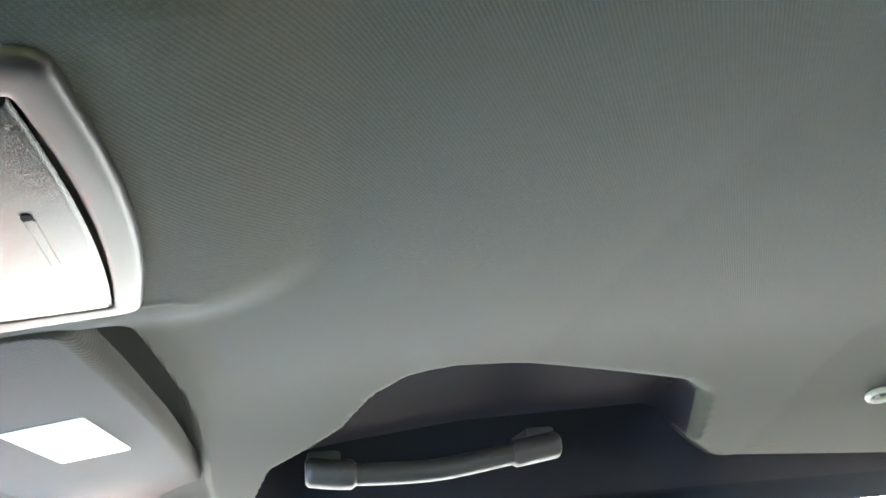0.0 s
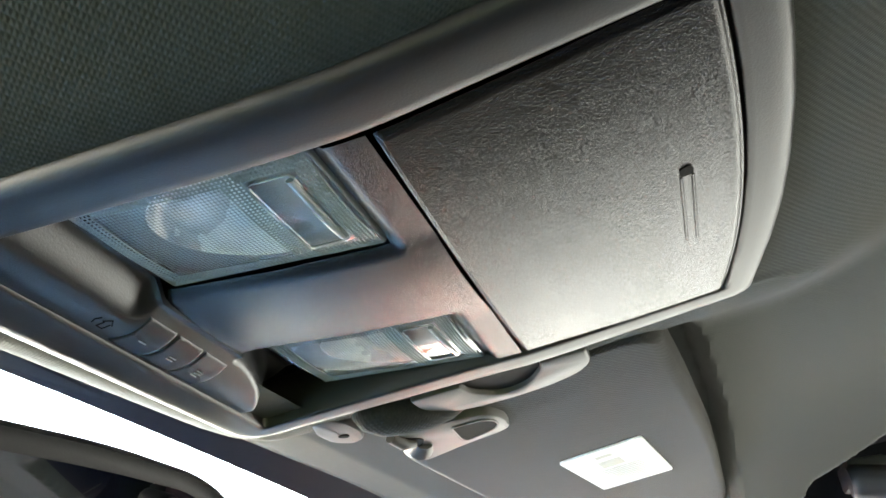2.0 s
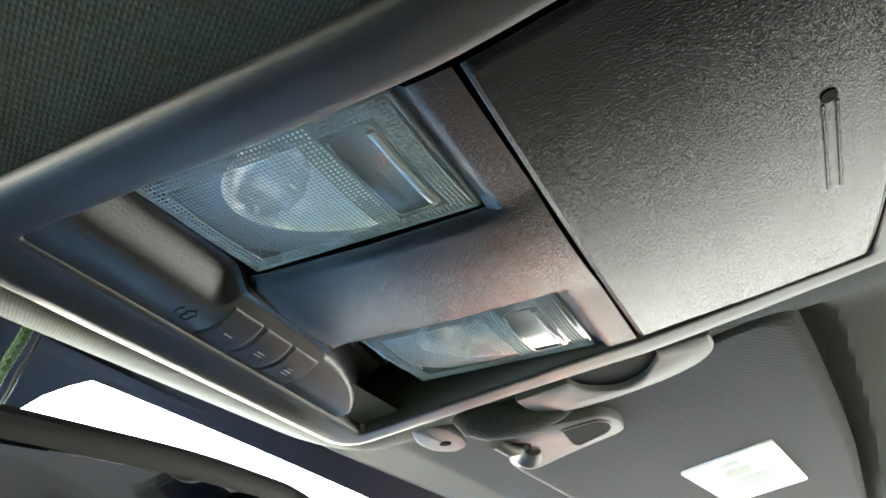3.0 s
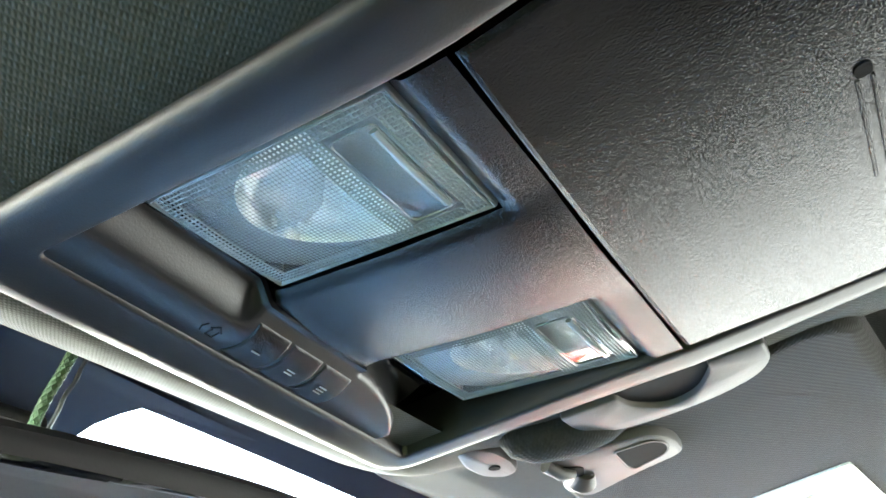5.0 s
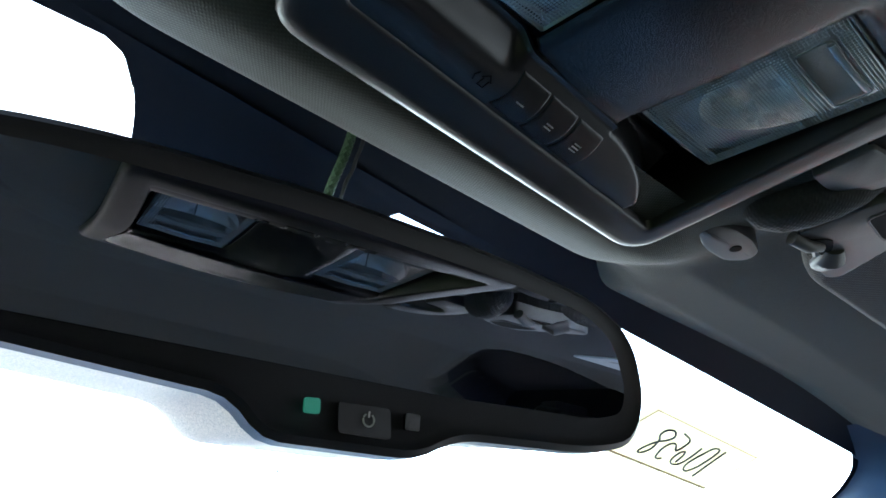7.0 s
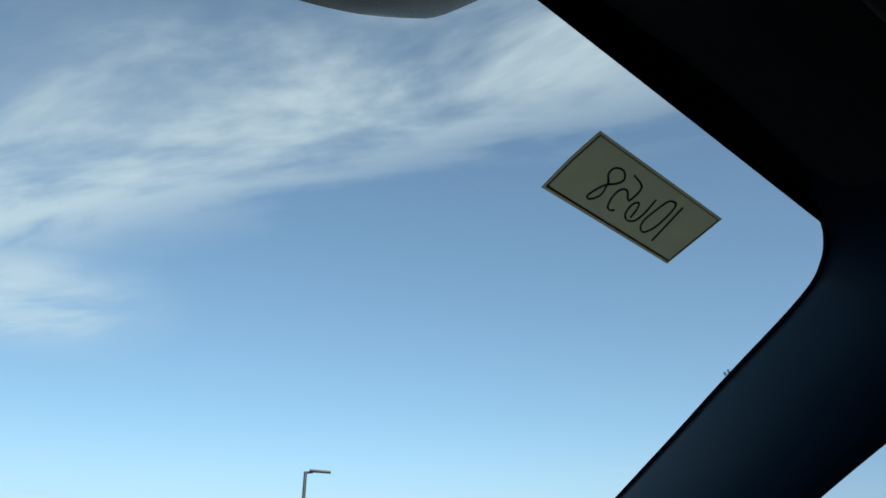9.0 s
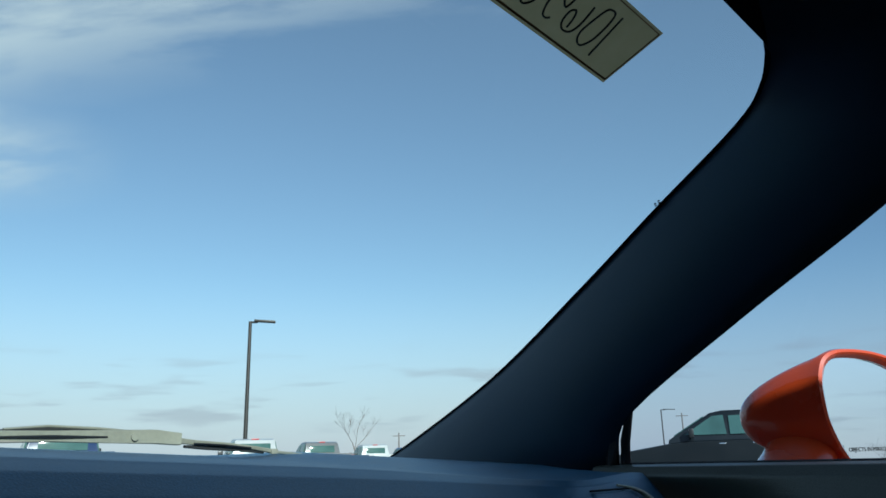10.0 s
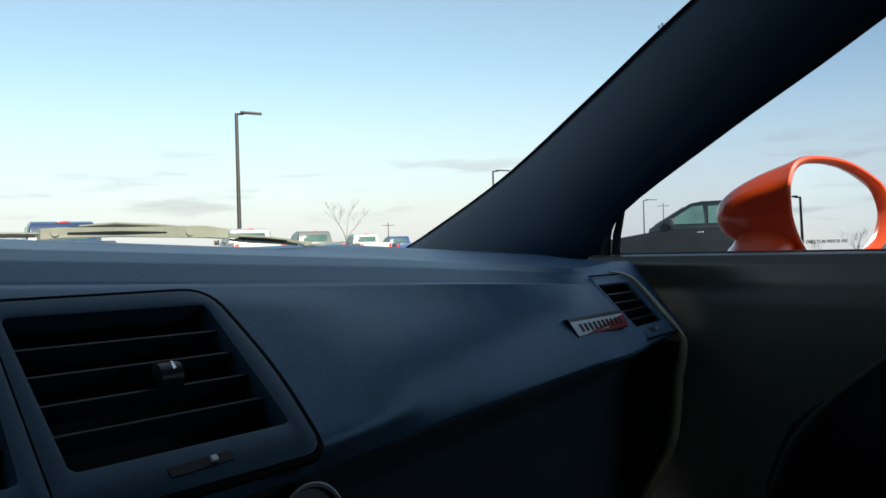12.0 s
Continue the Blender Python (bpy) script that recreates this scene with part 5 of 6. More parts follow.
def vent(name, outer, q, label, slats, knob, lip=0.004, slider=None, radius=0.008, groove=None, depth=0.012):
    """outer: polygon of the surround; q: four corners of the opening (top left, top right, bottom right, bottom left)."""
    n_ = face_frame(q)
    c = sum((Vector(p) for p in q), Vector()) / 4
    v_ = thing(name, c + Vector((0, 0.01, -0.05)), label, "air vent", "dashboard vents")
    o = [Vector(p) for p in outer]
    ex = (o[1] - o[0]).normalized()
    ey = n_.cross(ex).normalized()
    flat = [Vector(((p - c).dot(ex), (p - c).dot(ey))) for p in o]
    area = sum(a.x * b.y - b.x * a.y for a, b in zip(flat, flat[1:] + flat[:1]))
    if area < 0:
        flat = flat[::-1]
        radius = radius[::-1] if isinstance(radius, list) else radius
    ro = resample(rounded(flat, radius, 6), 96)
    qi = [Vector(((Vector(p) - c).dot(ex), (Vector(p) - c).dot(ey))) for p in q]
    area = sum(a.x * b.y - b.x * a.y for a, b in zip(qi, qi[1:] + qi[:1]))
    if area < 0:
        qi = qi[::-1]

    def pl(p, h):
        return c + ex * p.x + ey * p.y + n_ * h

    ri = resample(rounded(qi, 0.003, 4), 96)
    # pair the inner ring to the outer one by angle
    def by_angle(ring_):
        pol = sorted(ring_, key=lambda p: math.atan2(p.y, p.x))
        return pol
    ro, ri = by_angle(ro), by_angle(ri)
    bm = bmesh.new()
    loops_into(bm, [[pl(p, -depth) for p in ro], [pl(p, lip * 0.5 if groove is not None else -0.0016) for p in ro], [pl(p * (0.985 if groove is not None else 0.95), lip) for p in ro], [pl(p * 1.03, lip) for p in ri], [pl(p, lip * 0.6) for p in ri], [pl(p * 0.97, -0.016 if groove is not None else -0.003) for p in ri]])
    part("surround", bm, M_DASH if groove is None else M_SURROUND, v_, "moulded black vent surround with a blue sky tint in its colour")
    if groove is None:
        for a, b in ((o[0], o[1]), (o[3], o[4])):
            part("seam", tube([a + n_ * 0.0014, a.lerp(b, 0.5) + n_ * 0.0016, b + n_ * 0.0014], 0.0010, 6), M_GAP, v_)
    if groove is False:
        edge_ = [pl(p * 1.026, -0.0018) for p in resample(rounded(flat, radius, 6), 96)]
        part("shadow_gap", tube(edge_ + edge_[:1], 0.0024, 6, caps=False), M_GAP, v_)
    rim_ = [] if not groove else [pl(p * 1.004, groove) for p in resample(rounded(flat, radius, 6), 96)]
    if rim_:
        part("shadow_gap", tube(rim_ + rim_[:1], 0.0016, 6, caps=False), M_GAP, v_)
    bm = bmesh.new()
    loops_into(bm, [[pl(p * 0.972, -0.010 if groove is not None else -0.0028) for p in ri], [pl(p * 0.93, -0.045) for p in ri]], (False, True))
    part("duct", bm, M_VENT, v_, "dark air duct")
    for k in range(slats):
        t = (k + 1) * (0.1885 if groove is False else 1 / (slats + 1))
        a, b = quad_point(q, 0.01, t), quad_point(q, 0.99, t)
        d = (b - a).normalized()
        w = d.cross(n_).normalized()
        bm = bmesh.new()
        sec = [(-0.0009, -0.004), (-0.0004, -0.0034), (0.0006, -0.0034), (0.0010, -0.004), (0.0006, -0.018), (-0.0006, -0.018)]
        loops_into(bm, [[a + w * s + n_ * h for s, h in sec], [b + w * s + n_ * h for s, h in sec]], (True, True))
        part("slat", bm, M_SLAT, v_)
    if knob:
        kp = quad_point(q, *knob)
        kx = (quad_point(q, 1, knob[1]) - quad_point(q, 0, knob[1])).normalized()
        ky = n_.cross(kx).normalized()
        ky = ky if ky.z > 0 else -ky
        bm = bmesh.new()
        loops_into(bm, [[kp + kx * s + (ky * math.sin(a) + n_ * math.cos(a)) * rr for a in lin(-math.pi / 2, math.pi / 2, 13)] for s, rr in ((-0.0062, 0.0062), (-0.0056, 0.0075), (0.0056, 0.0075), (0.0062, 0.0062))], (True, True))
        kb = part("knob", bm, M_BLACK, v_, "half-round black knob")
        part("knob_stripe", tube([kp + kx * 0.0015 + (ky * math.sin(a) + n_ * math.cos(a)) * 0.0076 for a in lin(-0.2, 1.1, 8)], 0.0008, 6), M_CHROME, kb, "pale stripe")
    if slider:
        sa, sb = Vector(slider[0]), Vector(slider[1])
        sd = (sb - sa).normalized()
        su = n_.cross(sd).normalized()
        su = su if su.z > 0 else -su
        hw = slider[2]
        bm = bmesh.new()
        loops_into(bm, [[sa + su * hw + n_ * (lip + 0.0006), sb + su * hw + n_ * (lip + 0.0006), sb - su * hw + n_ * (lip + 0.0006), sa - su * hw + n_ * (lip + 0.0006)], [sa + su * hw - n_ * 0.004, sb + su * hw - n_ * 0.004, sb - su * hw - n_ * 0.004, sa - su * hw - n_ * 0.004]], (True, True))
        part("slider_track", bm, M_VENT, v_, smooth=False)
        m_ = sa.lerp(sb, 0.68) + n_ * (lip + 0.0015)
        bm = bmesh.new()
        loops_into(bm, [[m_ + su * hw * 0.55 * a + sd * 0.0014 * b + n_ * h for a, b in ((1, -1), (1, 1), (-1, 1), (-1, -1))] for h in (-0.001, 0.0012)], (True, True))
        part("slider", bm, M_SILVER, v_, "small bright slider")
    return v_


def fp(x, z):
    """Place on the plane of the middle vents."""
    return Vector((x, 0.466 + 1.15 * (z - 0.909) + 0.002, z))


for s in (1, -1):
    X = lambda x: x if s > 0 else -0.015 - x
    outer = [fp(X(-0.0070), 0.934), fp(X(0.109), 0.9335), fp(X(0.1215), 0.890), fp(X(0.1205), 0.8525), fp(X(-0.0070), 0.8515)]
    q = [fp(X(-0.0020), 0.9265), fp(X(0.1030), 0.9255), fp(X(0.1110), 0.8660), fp(X(0.0020), 0.8655)]
    if s < 0:
        q = [q[1], q[0], q[3], q[2]]
        outer = [outer[1], outer[0], outer[4], outer[3], outer[2]]
    vent("centre_vent", outer, q, "black centre air vent with horizontal slats", 4, (0.57, 0.53) if s > 0 else (0.43, 0.53), slider=(fp(X(0.040), 0.8580), fp(X(0.072), 0.8590), 0.0026), radius=[0.004, 0.016, 0.03, 0.012, 0.004] if s > 0 else [0.016, 0.004, 0.004, 0.012, 0.03], groove=False, depth=0.05, lip=0.0012)


def rp(x, z, h=0.0):
    """Place on the slanted face near the passenger door."""
    return Vector((x, 0.490 + 0.86 * (z - 0.855) + 0.22 * (x - 0.63) - h, z))


vent("side_vent", [rp(0.578, 0.9185, 0.0002), rp(0.690, 0.9165, 0.0002), rp(0.7185, 0.870, 0.0002), rp(0.7215, 0.8475, 0.0002), rp(0.610, 0.8510, 0.0002)],
     [rp(0.5875, 0.9098, 0.0002), rp(0.6888, 0.9078, 0.0002), rp(0.7088, 0.8622, 0.0002), rp(0.6075, 0.8645, 0.0002)], "black passenger air vent with slanted slats in the dashboard", 4, None, radius=0.004, lip=0.0004, slider=(rp(0.638, 0.8580, 0.0002), rp(0.668, 0.8565, 0.0002), 0.0026), groove=None)

dial = thing("round_switch", (0.15, 0.46, 0.78), "round black dashboard switch with a thin bright ring", "switch")
dc = Vector((0.110, 0.402, 0.8185))
dn = Vector((0, -1, 0.25)).normalized()
du, dv = Vector((1, 0, 0)), Vector((0, 0.25, 1)).normalized()
bm = bmesh.new()
loops_into(bm, [[dc + (du * math.cos(a) + dv * math.sin(a)) * rr + dn * h for a in lin(0, 2 * math.pi, 41)[:-1]] for rr, h in ((0.021, -0.05), (0.021, 0.002), (0.0195, 0.004), (0.0175, 0.004), (0.0165, 0.001))], (False, True))
part("body", bm, M_BLACK, dial)
part("ring", tube([dc + (du * math.cos(a) + dv * math.sin(a)) * 0.0195 + dn * 0.004 for a in lin(0, 2 * math.pi, 41)], 0.0005, 6, caps=False), M_SILVER, dial, "thin bright ring")

badge = thing("dash_badge", (0.52, 0.48, 0.86), "slanted silver and red trim plate on the dashboard", "badge")
BQ = [Vector((0.4535, 0.4775, 0.8830)), Vector((0.5710, 0.4920, 0.8815)), Vector((0.5775, 0.4880, 0.8680)), Vector((0.4630, 0.4740, 0.8695))]
BN = face_frame(BQ)


def badge_piece(outline, h):
    bm = bmesh.new()
    pts = [quad_point(BQ, u, v) + BN * 0.0024 for u, v in outline]
    loops_into(bm, [[p - BN * 0.006 for p in pts], [p + BN * h for p in pts]], (True, True))
    return bm


def badge_box(u0, u1, v0, v1):
    return [(u0, v0), (u1, v0), (u1, v1), (u0, v1)]


part("backing", badge_piece(badge_box(-0.002, 1.006, -0.24, 1.04), 0.0005), M_BLACK, badge, "black backing edge", smooth=False)
part("silver_field", badge_piece(badge_box(0.0, 0.985, 0.0, 0.96), 0.0010), M_SILVER, badge, smooth=False)
part("red_field", badge_piece([(0.14, 0.96), (0.46, 0.62), (0.985, 0.08), (0.985, 0.96)], 0.0013), M_RED, badge, "red enamel wedge", smooth=False)
part("pale_line", badge_piece([(0.40, 0.88), (0.52, 0.76), (0.70, 0.66), (0.56, 0.80)], 0.0015), M_SILVER, badge, smooth=False)
for k in range(10):
    u = 0.11 + 0.083 * k
    part("raised_bar", badge_piece(badge_box(u, u + 0.034, 0.22, 0.74), 0.0018), M_BLACK, badge, smooth=False)

# small printed mark on top of the dashboard
dash_mark = thing("dash_mark", (0.595, 0.76, 0.939), "small dark printed mark on top of the dashboard", "printed mark")
for k in range(4):
    bm = bmesh.new()
    a_ = Vector((0.578 + 0.0058 * k, 0.778 - 0.0062 * k, 0))
    corners = [a_, a_ + Vector((0.0036, -0.0038, 0)), a_ + Vector((0.0136, 0.0058, 0)), a_ + Vector((0.010, 0.0096, 0))]
    bm.faces.new([bm.verts.new((p.x, p.y, 0.9575 - 0.050 * p.x + (p.y - 0.56) * 0.055 + 0.0010)) for p in corners])
    part("mark_bar", bm, M_GAP, dash_mark)

# end trim between dashboard and door, its pale colour standing for light on it
tr = spline([(0.655, 0.552, 0.9215), (0.681, 0.5505, 0.9175), (0.704, 0.5485, 0.9090), (0.7165, 0.5320, 0.8870), (0.7205, 0.5150, 0.8660), (0.7260, 0.5045, 0.8510), (0.7315, 0.5000, 0.8360), (0.7355, 0.5040, 0.8150), (0.7370, 0.510, 0.790), (0.7375, 0.514, 0.750), (0.7370, 0.522, 0.706), (0.735, 0.545, 0.660), (0.733, 0.560, 0.630)], 60)
bm = tube(tr, [0.0012 + 0.0020 * smooth01(0, 12, i) + 0.0028 * smooth01(24, 36, i) for i in range(60)], 10, flat=0.9)
bm2 = sheet(lambda i, v: Vector((tr[int(i)].x + 0.001 + 0.010 * v, tr[int(i)].y + (0.70 - tr[int(i)].y) * v, tr[int(i)].z)), list(range(30, 60)), lin(0, 1, 4), 0.0)
single("dashboard_end", bm2, M_DASHLOW, "dark end panel of the lower dashboard", "dashboard", "structure")
single("end_trim", bm, M_TRIM, "trim strip at the end of the dashboard, lit tone in its colour", "trim", "structure")


# ---- door mirror ----
wm = thing("door_mirror", (1.05, 0.48, 0.92), "glossy orange door mirror with a rounded housing", "door mirror")
WN = Vector((-0.552, -0.833, 0.02)).normalized()
WU = Vector((0.834, -0.552, 0.0)).normalized()
WV = WU.cross(WN)
WV = WV if WV.z > 0 else -WV
WC = Vector((1.035, 0.43, 1.003))


def wmp(x, y, h):
    return WC + WU * x + WV * y + WN * h


w_out_ = spline([(x, y, 0) for x, y in ((-0.060, 0.0085), (-0.057, -0.023), (-0.042, -0.061), (-0.020, -0.082), (0.050, -0.088), (0.100, -0.062), (0.119, -0.020), (0.108, 0.020), (0.082, 0.042), (0.050, 0.0585), (0.019, 0.0662), (-0.0124, 0.0682), (-0.034, 0.0655), (-0.050, 0.055), (-0.059, 0.032), (-0.060, 0.0085))], 97)[:-1]
w_ring = resample([p.to_2d() for p in w_out_], 96)
WX, WY = 0.03, -0.012


def ring_at(k):
    return [Vector((WX + (p.x - WX) * k, WY + (p.y - WY) * k)) for p in w_ring]


bm = bmesh.new()
loops = [[wmp(p.x, p.y, -0.016) for p in ring_at(0.86)], [wmp(p.x, p.y, -0.002) for p in ring_at(0.885)], [wmp(p.x, p.y, 0.003) for p in ring_at(0.94)], [wmp(p.x, p.y, 0.002) for p in ring_at(0.985)], [wmp(p.x, p.y, -0.003) for p in w_ring]]
for t in [math.sin(a) for a in lin(0.1, math.pi / 2, 16)]:
    sc = math.sqrt(max(1 - t * t, 0.002)) * (1 - 0.30 * t ** 0.7)
    loops.append([wmp(p.x - 0.106 * t, p.y - 0.002 * t, -0.003 - 0.125 * t) for p in ring_at(sc)])
loops_into(bm, loops, (False, True))
part("housing", bm, M_ORANGE, wm, "glossy orange painted housing")
foot = spline([(1.045, 0.500, 0.970), (1.00, 0.505, 0.938), (0.95, 0.510, 0.912), (0.88, 0.515, 0.890), (0.835, 0.52, 0.880)], 14)
part("foot", tube(foot, [0.052, 0.050, 0.048, 0.047, 0.047, 0.047, 0.047, 0.048, 0.049, 0.050, 0.051, 0.052, 0.053, 0.054], 20, flat=0.5), M_ORANGE, wm, "orange painted mirror foot")
gl = part("mirror_glass", slab(ring_at(0.885), wmp, -0.0125, -0.0105), M_MIRROR, wm, "clear convex mirror glass", smooth=False)
part("warning_text", lettering("OBJECTS IN MIRROR ARE", 0.0068, lambda x, y, h: wmp(x * 0.92 + 0.013, y - 0.0545, -0.0100)), M_INK, gl, "small dark warning text")
part("blind_spot_symbol", tube([wmp(-0.036 + a, -0.0555 + b, -0.0098) for a, b in ((0, 0), (0.007, 0), (0.007, 0.006), (0, 0.006), (0, 0))], 0.0004, 6), M_INK, gl)

# ---- wipers ----
def strip(pts, heights, y0, depth):
    """A flat bar that follows (x, z) points at the windscreen's foot."""
    bm = bmesh.new()
    loops = []
    for (x, z), h in zip(pts, heights):
        loops.append([Vector((x, y0, z - h / 2)), Vector((x, y0 - 0.001, z + h / 2)), Vector((x, y0 + depth, z + h / 2 + 0.001)), Vector((x, y0 + depth, z - h / 2))])
    loops_into(bm, loops, (True, True))
    bmesh.ops.bevel(bm, geom=[e for e in bm.edges if abs((e.verts[0].co - e.verts[1].co).normalized().x) > 0.7], offset=0.0009, segments=1, affect="EDGES")
    return bm


wp1 = thing("wiper", (0.37, 1.13, 0.96), "dusty grey metal wiper arm lying at the foot of the windscreen", "wiper", "wipers")
part("arm", strip([(0.235, 0.985), (0.26, 0.987), (0.34, 0.988), (0.42, 0.988), (0.47, 0.988), (0.505, 0.985)], [0.014, 0.014, 0.013, 0.016, 0.018, 0.016], 1.130, 0.014), M_STEEL, wp1)
part("slot", strip([(0.268, 0.9860), (0.34, 0.9870), (0.405, 0.9870)], [0.003, 0.0045, 0.002], 1.1285, 0.003), M_VENT, wp1, "dark slot in the arm")
for x in (0.2515, 0.4395):
    part("pivot_cap", tube([(x, 1.1265, 0.9875), (x, 1.134, 0.9875)], 0.0050, 14), M_STEEL, wp1, "round pivot cap")
part("blade", strip([(0.27, 0.992), (0.31, 0.9965), (0.36, 0.9985), (0.41, 0.9955), (0.47, 0.9905)], [0.003, 0.005, 0.005, 0.005, 0.004], 1.146, 0.006), M_RUBBER, wp1, "black rubber blade")
part("blade_carrier", strip([(0.29, 0.9965), (0.34, 1.0005), (0.40, 0.9985), (0.46, 0.9940)], [0.002, 0.0028, 0.0028, 0.002], 1.145, 0.006), M_STEEL, wp1)
wp2 = thing("wiper", (0.58, 1.13, 0.94), "dusty grey metal wiper arm with a black blade tip", "wiper", "wipers")
part("arm", strip([(0.490, 0.9845), (0.53, 0.9805), (0.58, 0.9775), (0.62, 0.973), (0.66, 0.967)], [0.008, 0.006, 0.005, 0.005, 0.006], 1.133, 0.010), M_STEEL, wp2)
part("blade", strip([(0.515, 0.975), (0.55, 0.9735), (0.60, 0.971), (0.64, 0.9665)], [0.003, 0.006, 0.006, 0.004], 1.137, 0.006), M_RUBBER, wp2, "black rubber blade")
part("slot", strip([(0.525, 0.9790), (0.57, 0.9765), (0.615, 0.9725)], [0.002, 0.0028, 0.002], 1.1315, 0.003), M_VENT, wp2, "dark slot in the arm")
part("tip", strip([(0.66, 0.9665), (0.70, 0.9630), (0.75, 0.9590)], [0.004, 0.003, 0.002], 1.135, 0.006), M_STEEL, wp2)
part("end_cap", box(0.655, 1.134, 0.9675, 0.012, 0.008, 0.008, 0.002), M_STEEL, wp2)
wp3 = thing("wiper", (0.05, 1.13, 0.96), "thin dusty end of the driver's wiper blade", "wiper", "wipers")
part("blade", strip([(-0.42, 0.972), (-0.20, 0.980), (0.05, 0.984), (0.232, 0.983)], [0.005, 0.005, 0.005, 0.003], 1.136, 0.006), M_RUBBER, wp3, "black rubber blade")
part("blade_carrier", strip([(-0.42, 0.977), (-0.20, 0.985), (0.05, 0.988), (0.235, 0.9865)], [0.003, 0.003, 0.003, 0.002], 1.136, 0.006), M_STEEL, wp3)


# ---- the car park ----
def pickup(color, label, m, coat=0.25, spec=0.5):
    t = thing("pickup_truck", (0, 0, 0), label, "pickup truck", "parked vehicles")
    paint = material("truck_paint", color, rough=0.3, var=0.05, var_scale=1.5, coat=coat, spec=spec)
    # lower body, y ahead
    prof = [(-2.9, 0.62), (-2.92, 0.95), (-2.88, 1.36), (-0.95, 1.38), (-0.90, 1.26), (1.00, 1.24), (1.40, 1.19), (2.35, 1.04), (2.80, 0.90), (2.92, 0.75), (2.88, 0.52), (-2.85, 0.52)]
    bm = bmesh.new()
    loops = []
    for x, sc in ((-1.0, 0.94), (-0.96, 1.0), (0.96, 1.0), (1.0, 0.94)):
        loops.append([Vector((x, y, 0.9 + (z - 0.9) * sc)) for y, z in prof])
    loops_into(bm, loops, (True, True))
    part("body", bm, paint, t)
    cab = [(-0.98, 1.20), (-0.90, 1.72), (-0.80, 1.90), (-0.55, 1.955), (0.10, 1.950), (0.38, 1.90), (1.40, 1.28), (1.42, 1.18)]
    bm = bmesh.new()
    loops = []
    for x, sh in ((-0.93, 0), (-0.80, 1), (0.80, 1), (0.93, 0)):
        loops.append([Vector((x if z < 1.4 else x * (0.95 if sh else 0.86), y, z if sh or z < 1.4 else z - 0.05)) for y, z in cab])
    loops_into(bm, loops, (True, True))
    part("cab", bm, paint, t)
    part("rear_window", box(0, -0.925, 1.60, 1.20, 0.02, 0.33, 0.008, m=Matrix.Rotation(radians(-10), 4, "X")), M_CARGLASS, t)
    part("windscreen", box(0, 0.905, 1.595, 1.36, 0.03, 0.86, 0.01, m=Matrix.Rotation(radians(58.5), 4, "X")), M_CARGLASS, t)
    for s in (-1, 1):
        for y0, y1 in ((-0.72, -0.04), (0.04, 0.78)):
            bm = bmesh.new()
            pts = [(y0, 1.38), (y1 + (0.26 if y1 > 0.5 else 0), 1.38), (y1 - (0.44 if y1 > 0.5 else 0), 1.82), (y0 + 0.04, 1.84)]
            loops_into(bm, [[Vector((s * (0.925 - 0.10 * (z - 1.38) / 0.5 + d), y, z)) for y, z in pts] for d in (-0.03, 0.012)], (True, True))
            part("side_window", bm, M_CARGLASS, t)
            part("door_handle", box(s * 1.0, y0 + 0.12, 1.16, 0.03, 0.16, 0.035, 0.01), M_CHROME, t)
        part("wing_mirror", box(s * 1.10, 0.86, 1.42, 0.20, 0.12, 0.22, 0.03), M_BLACK, t)
        part("tail_lamp", box(s * 0.90, -2.91, 1.12, 0.14, 0.06, 0.34, 0.015), M_RED, t, "red tail lamp")
        for y in (-1.85, 1.80):
            wl_ = part("wheel", tube([(s * 0.72, y, 0.40), (s * 0.99, y, 0.40)], 0.40, 24), M_TYRE, t)
            part("rim", tube([(s * 0.90, y, 0.40), (s * 1.0, y, 0.40)], 0.25, 18), M_SILVER, wl_)
    part("brake_lamp", box(0, -0.80, 1.935, 0.30, 0.05, 0.045, 0.01), M_RED, t, "red high brake lamp")
    part("tailgate", box(0, -2.93, 1.05, 1.50, 0.05, 0.62, 0.02), paint, t)
    part("bumper", box(0, -2.98, 0.62, 1.90, 0.14, 0.20, 0.03), M_CHROME, t)
    part("front_bumper", box(0, 2.93, 0.62, 1.90, 0.16, 0.24, 0.03), M_CHROME, t)
    part("grille", box(0, 2.88, 0.74, 1.30, 0.08, 0.26, 0.03), M_BLACK, t)
    t.matrix_basis = m
    return t


def polar(az, d, turn):
    a = radians(az)
    return pose(d * math.sin(a), d * math.cos(a), 0, 0, 0, turn)


pickup((0.012, 0.028, 0.085), "deep blue pickup truck parked in a row", polar(19.6, 24.0, -14))
pickup((0.36, 0.37, 0.38), "white pickup truck parked in a row", polar(32.0, 33.0, -22))
pickup((0.12, 0.12, 0.125), "dark grey pickup truck parked in a row", polar(36.7, 39.5, -22))
pickup((0.40, 0.41, 0.42), "white crew-cab pickup truck parked farther off", polar(40.6, 49.0, -24))
pickup((0.02, 0.055, 0.16), "blue pickup truck at the far end of the row", polar(43.2, 62.0, -24))
pickup((0.008, 0.011, 0.014), "black pickup truck parked side-on beside the car", polar(65.7, 21.0, 27), 0.2, 0.3)


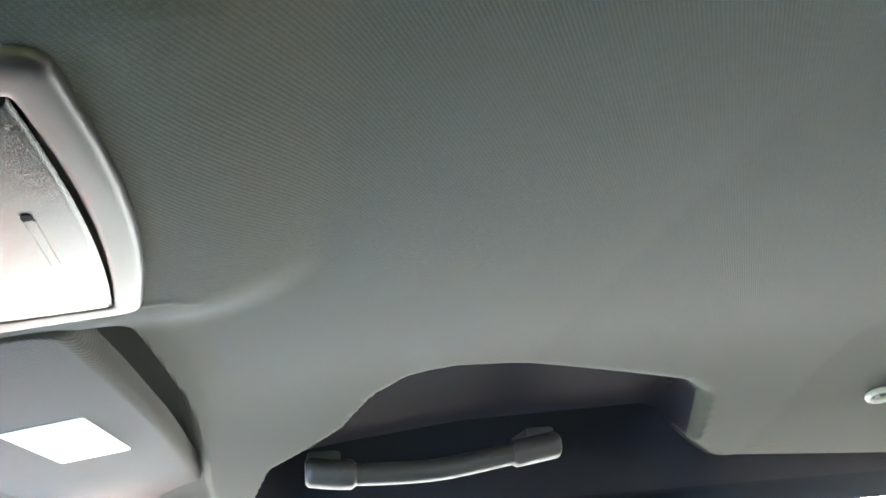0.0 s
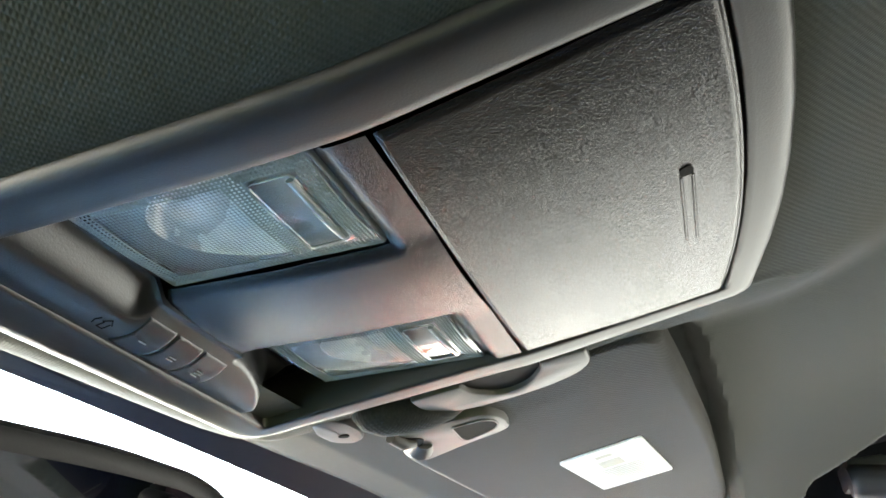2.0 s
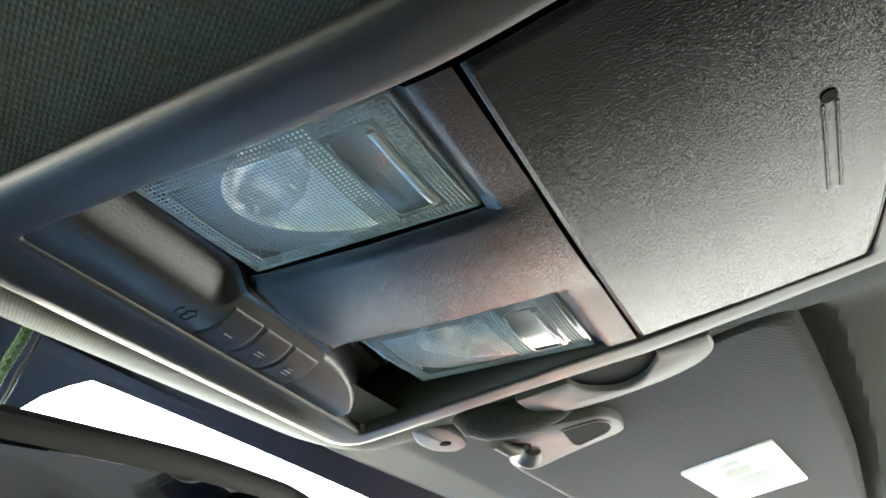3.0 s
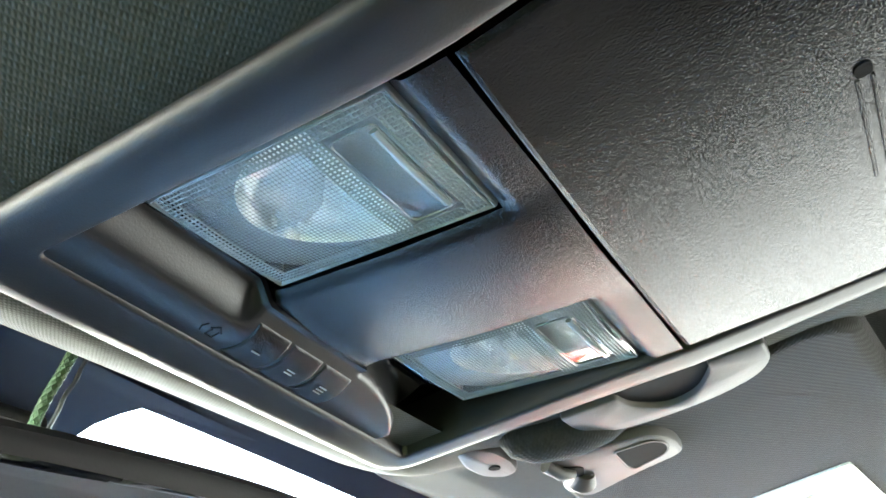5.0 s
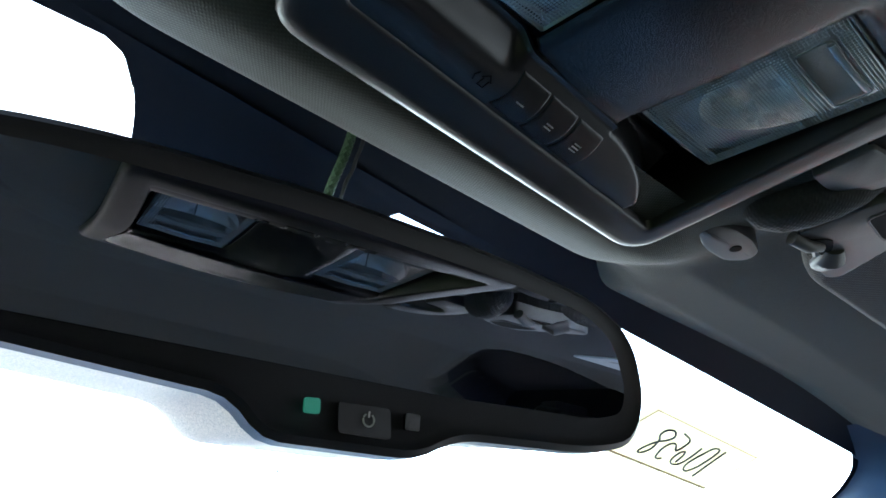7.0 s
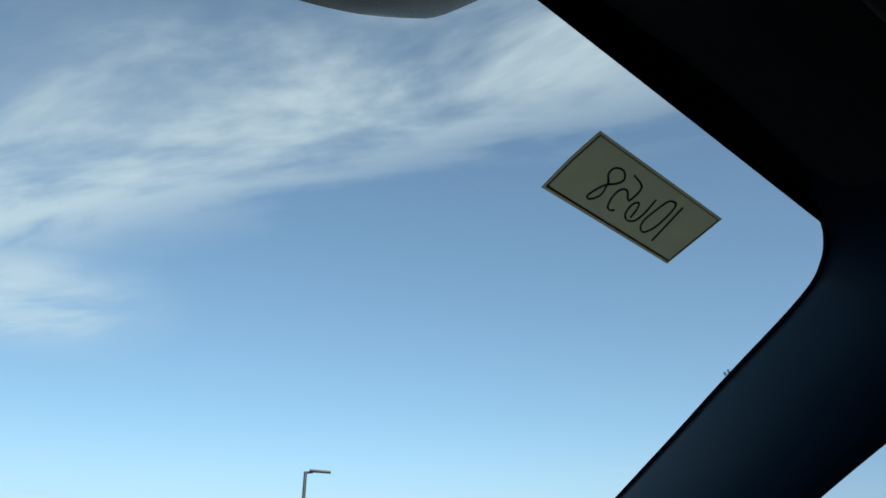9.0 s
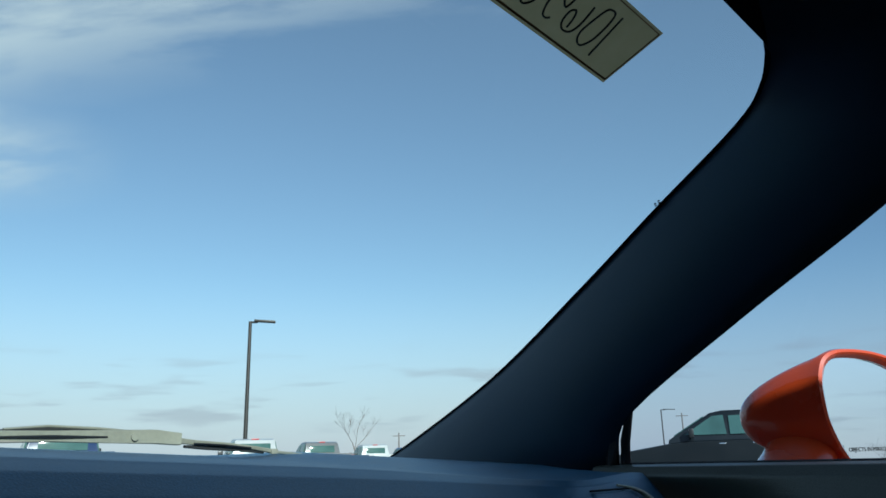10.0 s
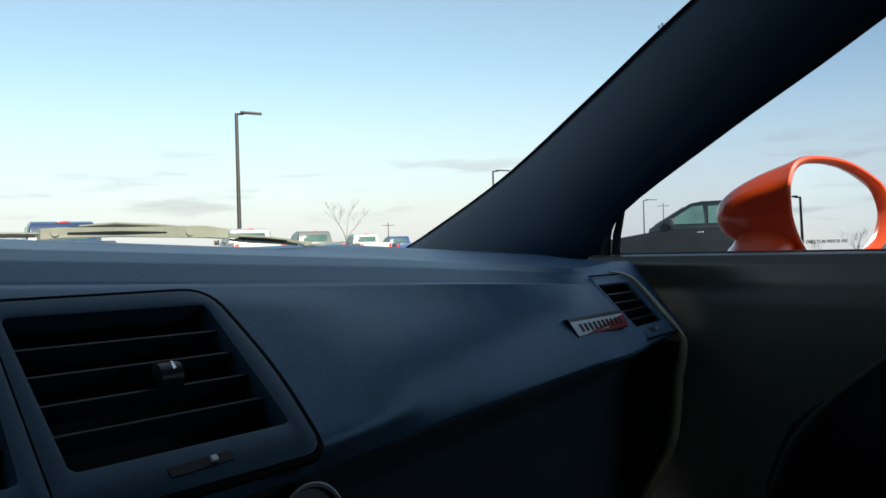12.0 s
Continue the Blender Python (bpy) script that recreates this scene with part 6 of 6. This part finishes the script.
def lamp_post(m, height, arm, group="car park lamps", thick=1.0):
    t = thing("street_lamp", (0, 0, 0), "dark bronze car park lamp post with a flat head", "street lamp", group)
    part("pole", tube([(0, 0, 0.0), (0, 0, height)], [0.115 * thick, 0.085 * thick], 12), M_POLE, t)
    part("base", tube([(0, 0, 0), (0, 0, 0.7)], [0.28, 0.26], 14), M_ASPHALT, t, "round concrete base")
    part("head", box(arm * 0.58, 0, height + 0.02, arm * 0.85, 0.34, 0.11, 0.03, m=Matrix.Rotation(radians(3), 4, "Y")), M_POLE, t, "flat rectangular lamp head")
    part("arm", tube([(0, 0, height - 0.05), (arm * 0.3, 0, height - 0.02)], 0.06, 8), M_POLE, t)
    t.matrix_basis = m
    return t


lamp_post(polar(31.58, 40.9, -34), 8.27, 1.30)
lamp_post(polar(50.7, 72.0, -50), 8.1, 1.6)
lamp_post(polar(61.8, 130.0, -60), 7.9, 2.2)
lamp_post(polar(173.55, 58.0, 170), 5.7, 1.3, thick=1.0)


def bare_tree(m, height, seed, spread=0.55, depth=4):
    rnd = random.Random(seed)
    t = thing("tree", (0, 0, 0), "bare winter tree with thin upright branches", "tree", "bare trees")
    trunk = bmesh.new()
    twigs = []

    def grow(p, d, length, r, left):
        pts, rr = [p], [r]
        q = p.copy()
        dd = d.copy()
        for k in range(4):
            dd = (dd + Vector((rnd.uniform(-1, 1), rnd.uniform(-1, 1), rnd.uniform(-0.2, 0.5))) * 0.13).normalized()
            q = q + dd * length / 4
            pts.append(q.copy())
            rr.append(r * (1 - 0.15 * (k + 1)))
        twigs.append((pts, rr, left))
        if left <= 0:
            return
        for k in range(rnd.randint(3, 4)):
            i = rnd.randint(2, 4)
            side = Vector((rnd.uniform(-1, 1), rnd.uniform(-1, 1), rnd.uniform(0.1, 0.9))).normalized()
            grow(pts[i], (dd * (1 - spread) + side * spread).normalized(), length * rnd.uniform(0.55, 0.78), rr[i] * 0.62, left - 1)

    grow(Vector((0, 0, 0)), Vector((0, 0, 1)), height * 0.40, height * 0.016, depth)
    low = [tube(p, r, 8) for p, r, d in twigs if d == depth]
    part("trunk", merge(*low), M_BARK, t)
    me_v, me_f = [], []
    for p, r, d in twigs:
        if d == depth:
            continue
        for a, b, ra, rb in zip(p, p[1:], r, r[1:]):
            ra, rb = max(ra, height * 0.0016), max(rb, height * 0.0013)
            ax = (b - a).normalized()
            u = ax.cross(Vector((0.3, 0.5, 0.81))).normalized()
            w = ax.cross(u)
            i = len(me_v)
            for c_, r_ in ((a, ra), (b, rb)):
                for k in range(3):
                    g_ = k * 2.0944
                    me_v.append(c_ + (u * math.cos(g_) + w * math.sin(g_)) * r_)
            for k in range(3):
                me_f.append((i + k, i + (k + 1) % 3, i + 3 + (k + 1) % 3, i + 3 + k))
    me = bpy.data.meshes.new("crown")
    me.from_pydata(me_v, [], me_f)
    me.materials.append(M_BARK)
    ob = new("crown", me)
    ob.parent = t
    t.matrix_basis = m
    return t


bare_tree(polar(39.6, 85.0, 0), 7.6, 3, depth=3)
bare_tree(polar(170.95, 150.0, 0), 9.6, 5, depth=3)
bare_tree(polar(173.0, 160.0, 0), 7.0, 8, depth=3)
bare_tree(polar(169.9, 165.0, 0), 7.8, 11, depth=3)


def utility_pole(m, h):
    t = thing("utility_pole", (0, 0, 0), "distant wooden utility pole with a cross-arm", "utility pole", "utility poles")
    part("pole", tube([(0, 0, 0), (0, 0, h)], [0.16, 0.11], 10), M_BARK, t)
    part("cross_arm", box(0, 0, h - 0.6, 2.4, 0.12, 0.14, 0.02), M_BARK, t)
    t.matrix_basis = m
    return t


utility_pole(polar(42.7, 150.0, -40), 6.2)
utility_pole(polar(63.2, 165.0, -60), 9.0)

# far verge of winter grass beyond the car park, as low mounds
bm = sheet(lambda a, r: Vector((r * math.sin(a), r * math.cos(a), 0.02 + 0.5 * smooth01(170, 240, r) + 0.25 * math.sin(a * 37) * smooth01(200, 300, r))), lin(0, 2 * math.pi, 140), lin(150, 420, 8), 0.0)
single("verge", bm, M_GRASS, "brown winter grass beyond the car park", "grass", "structure")
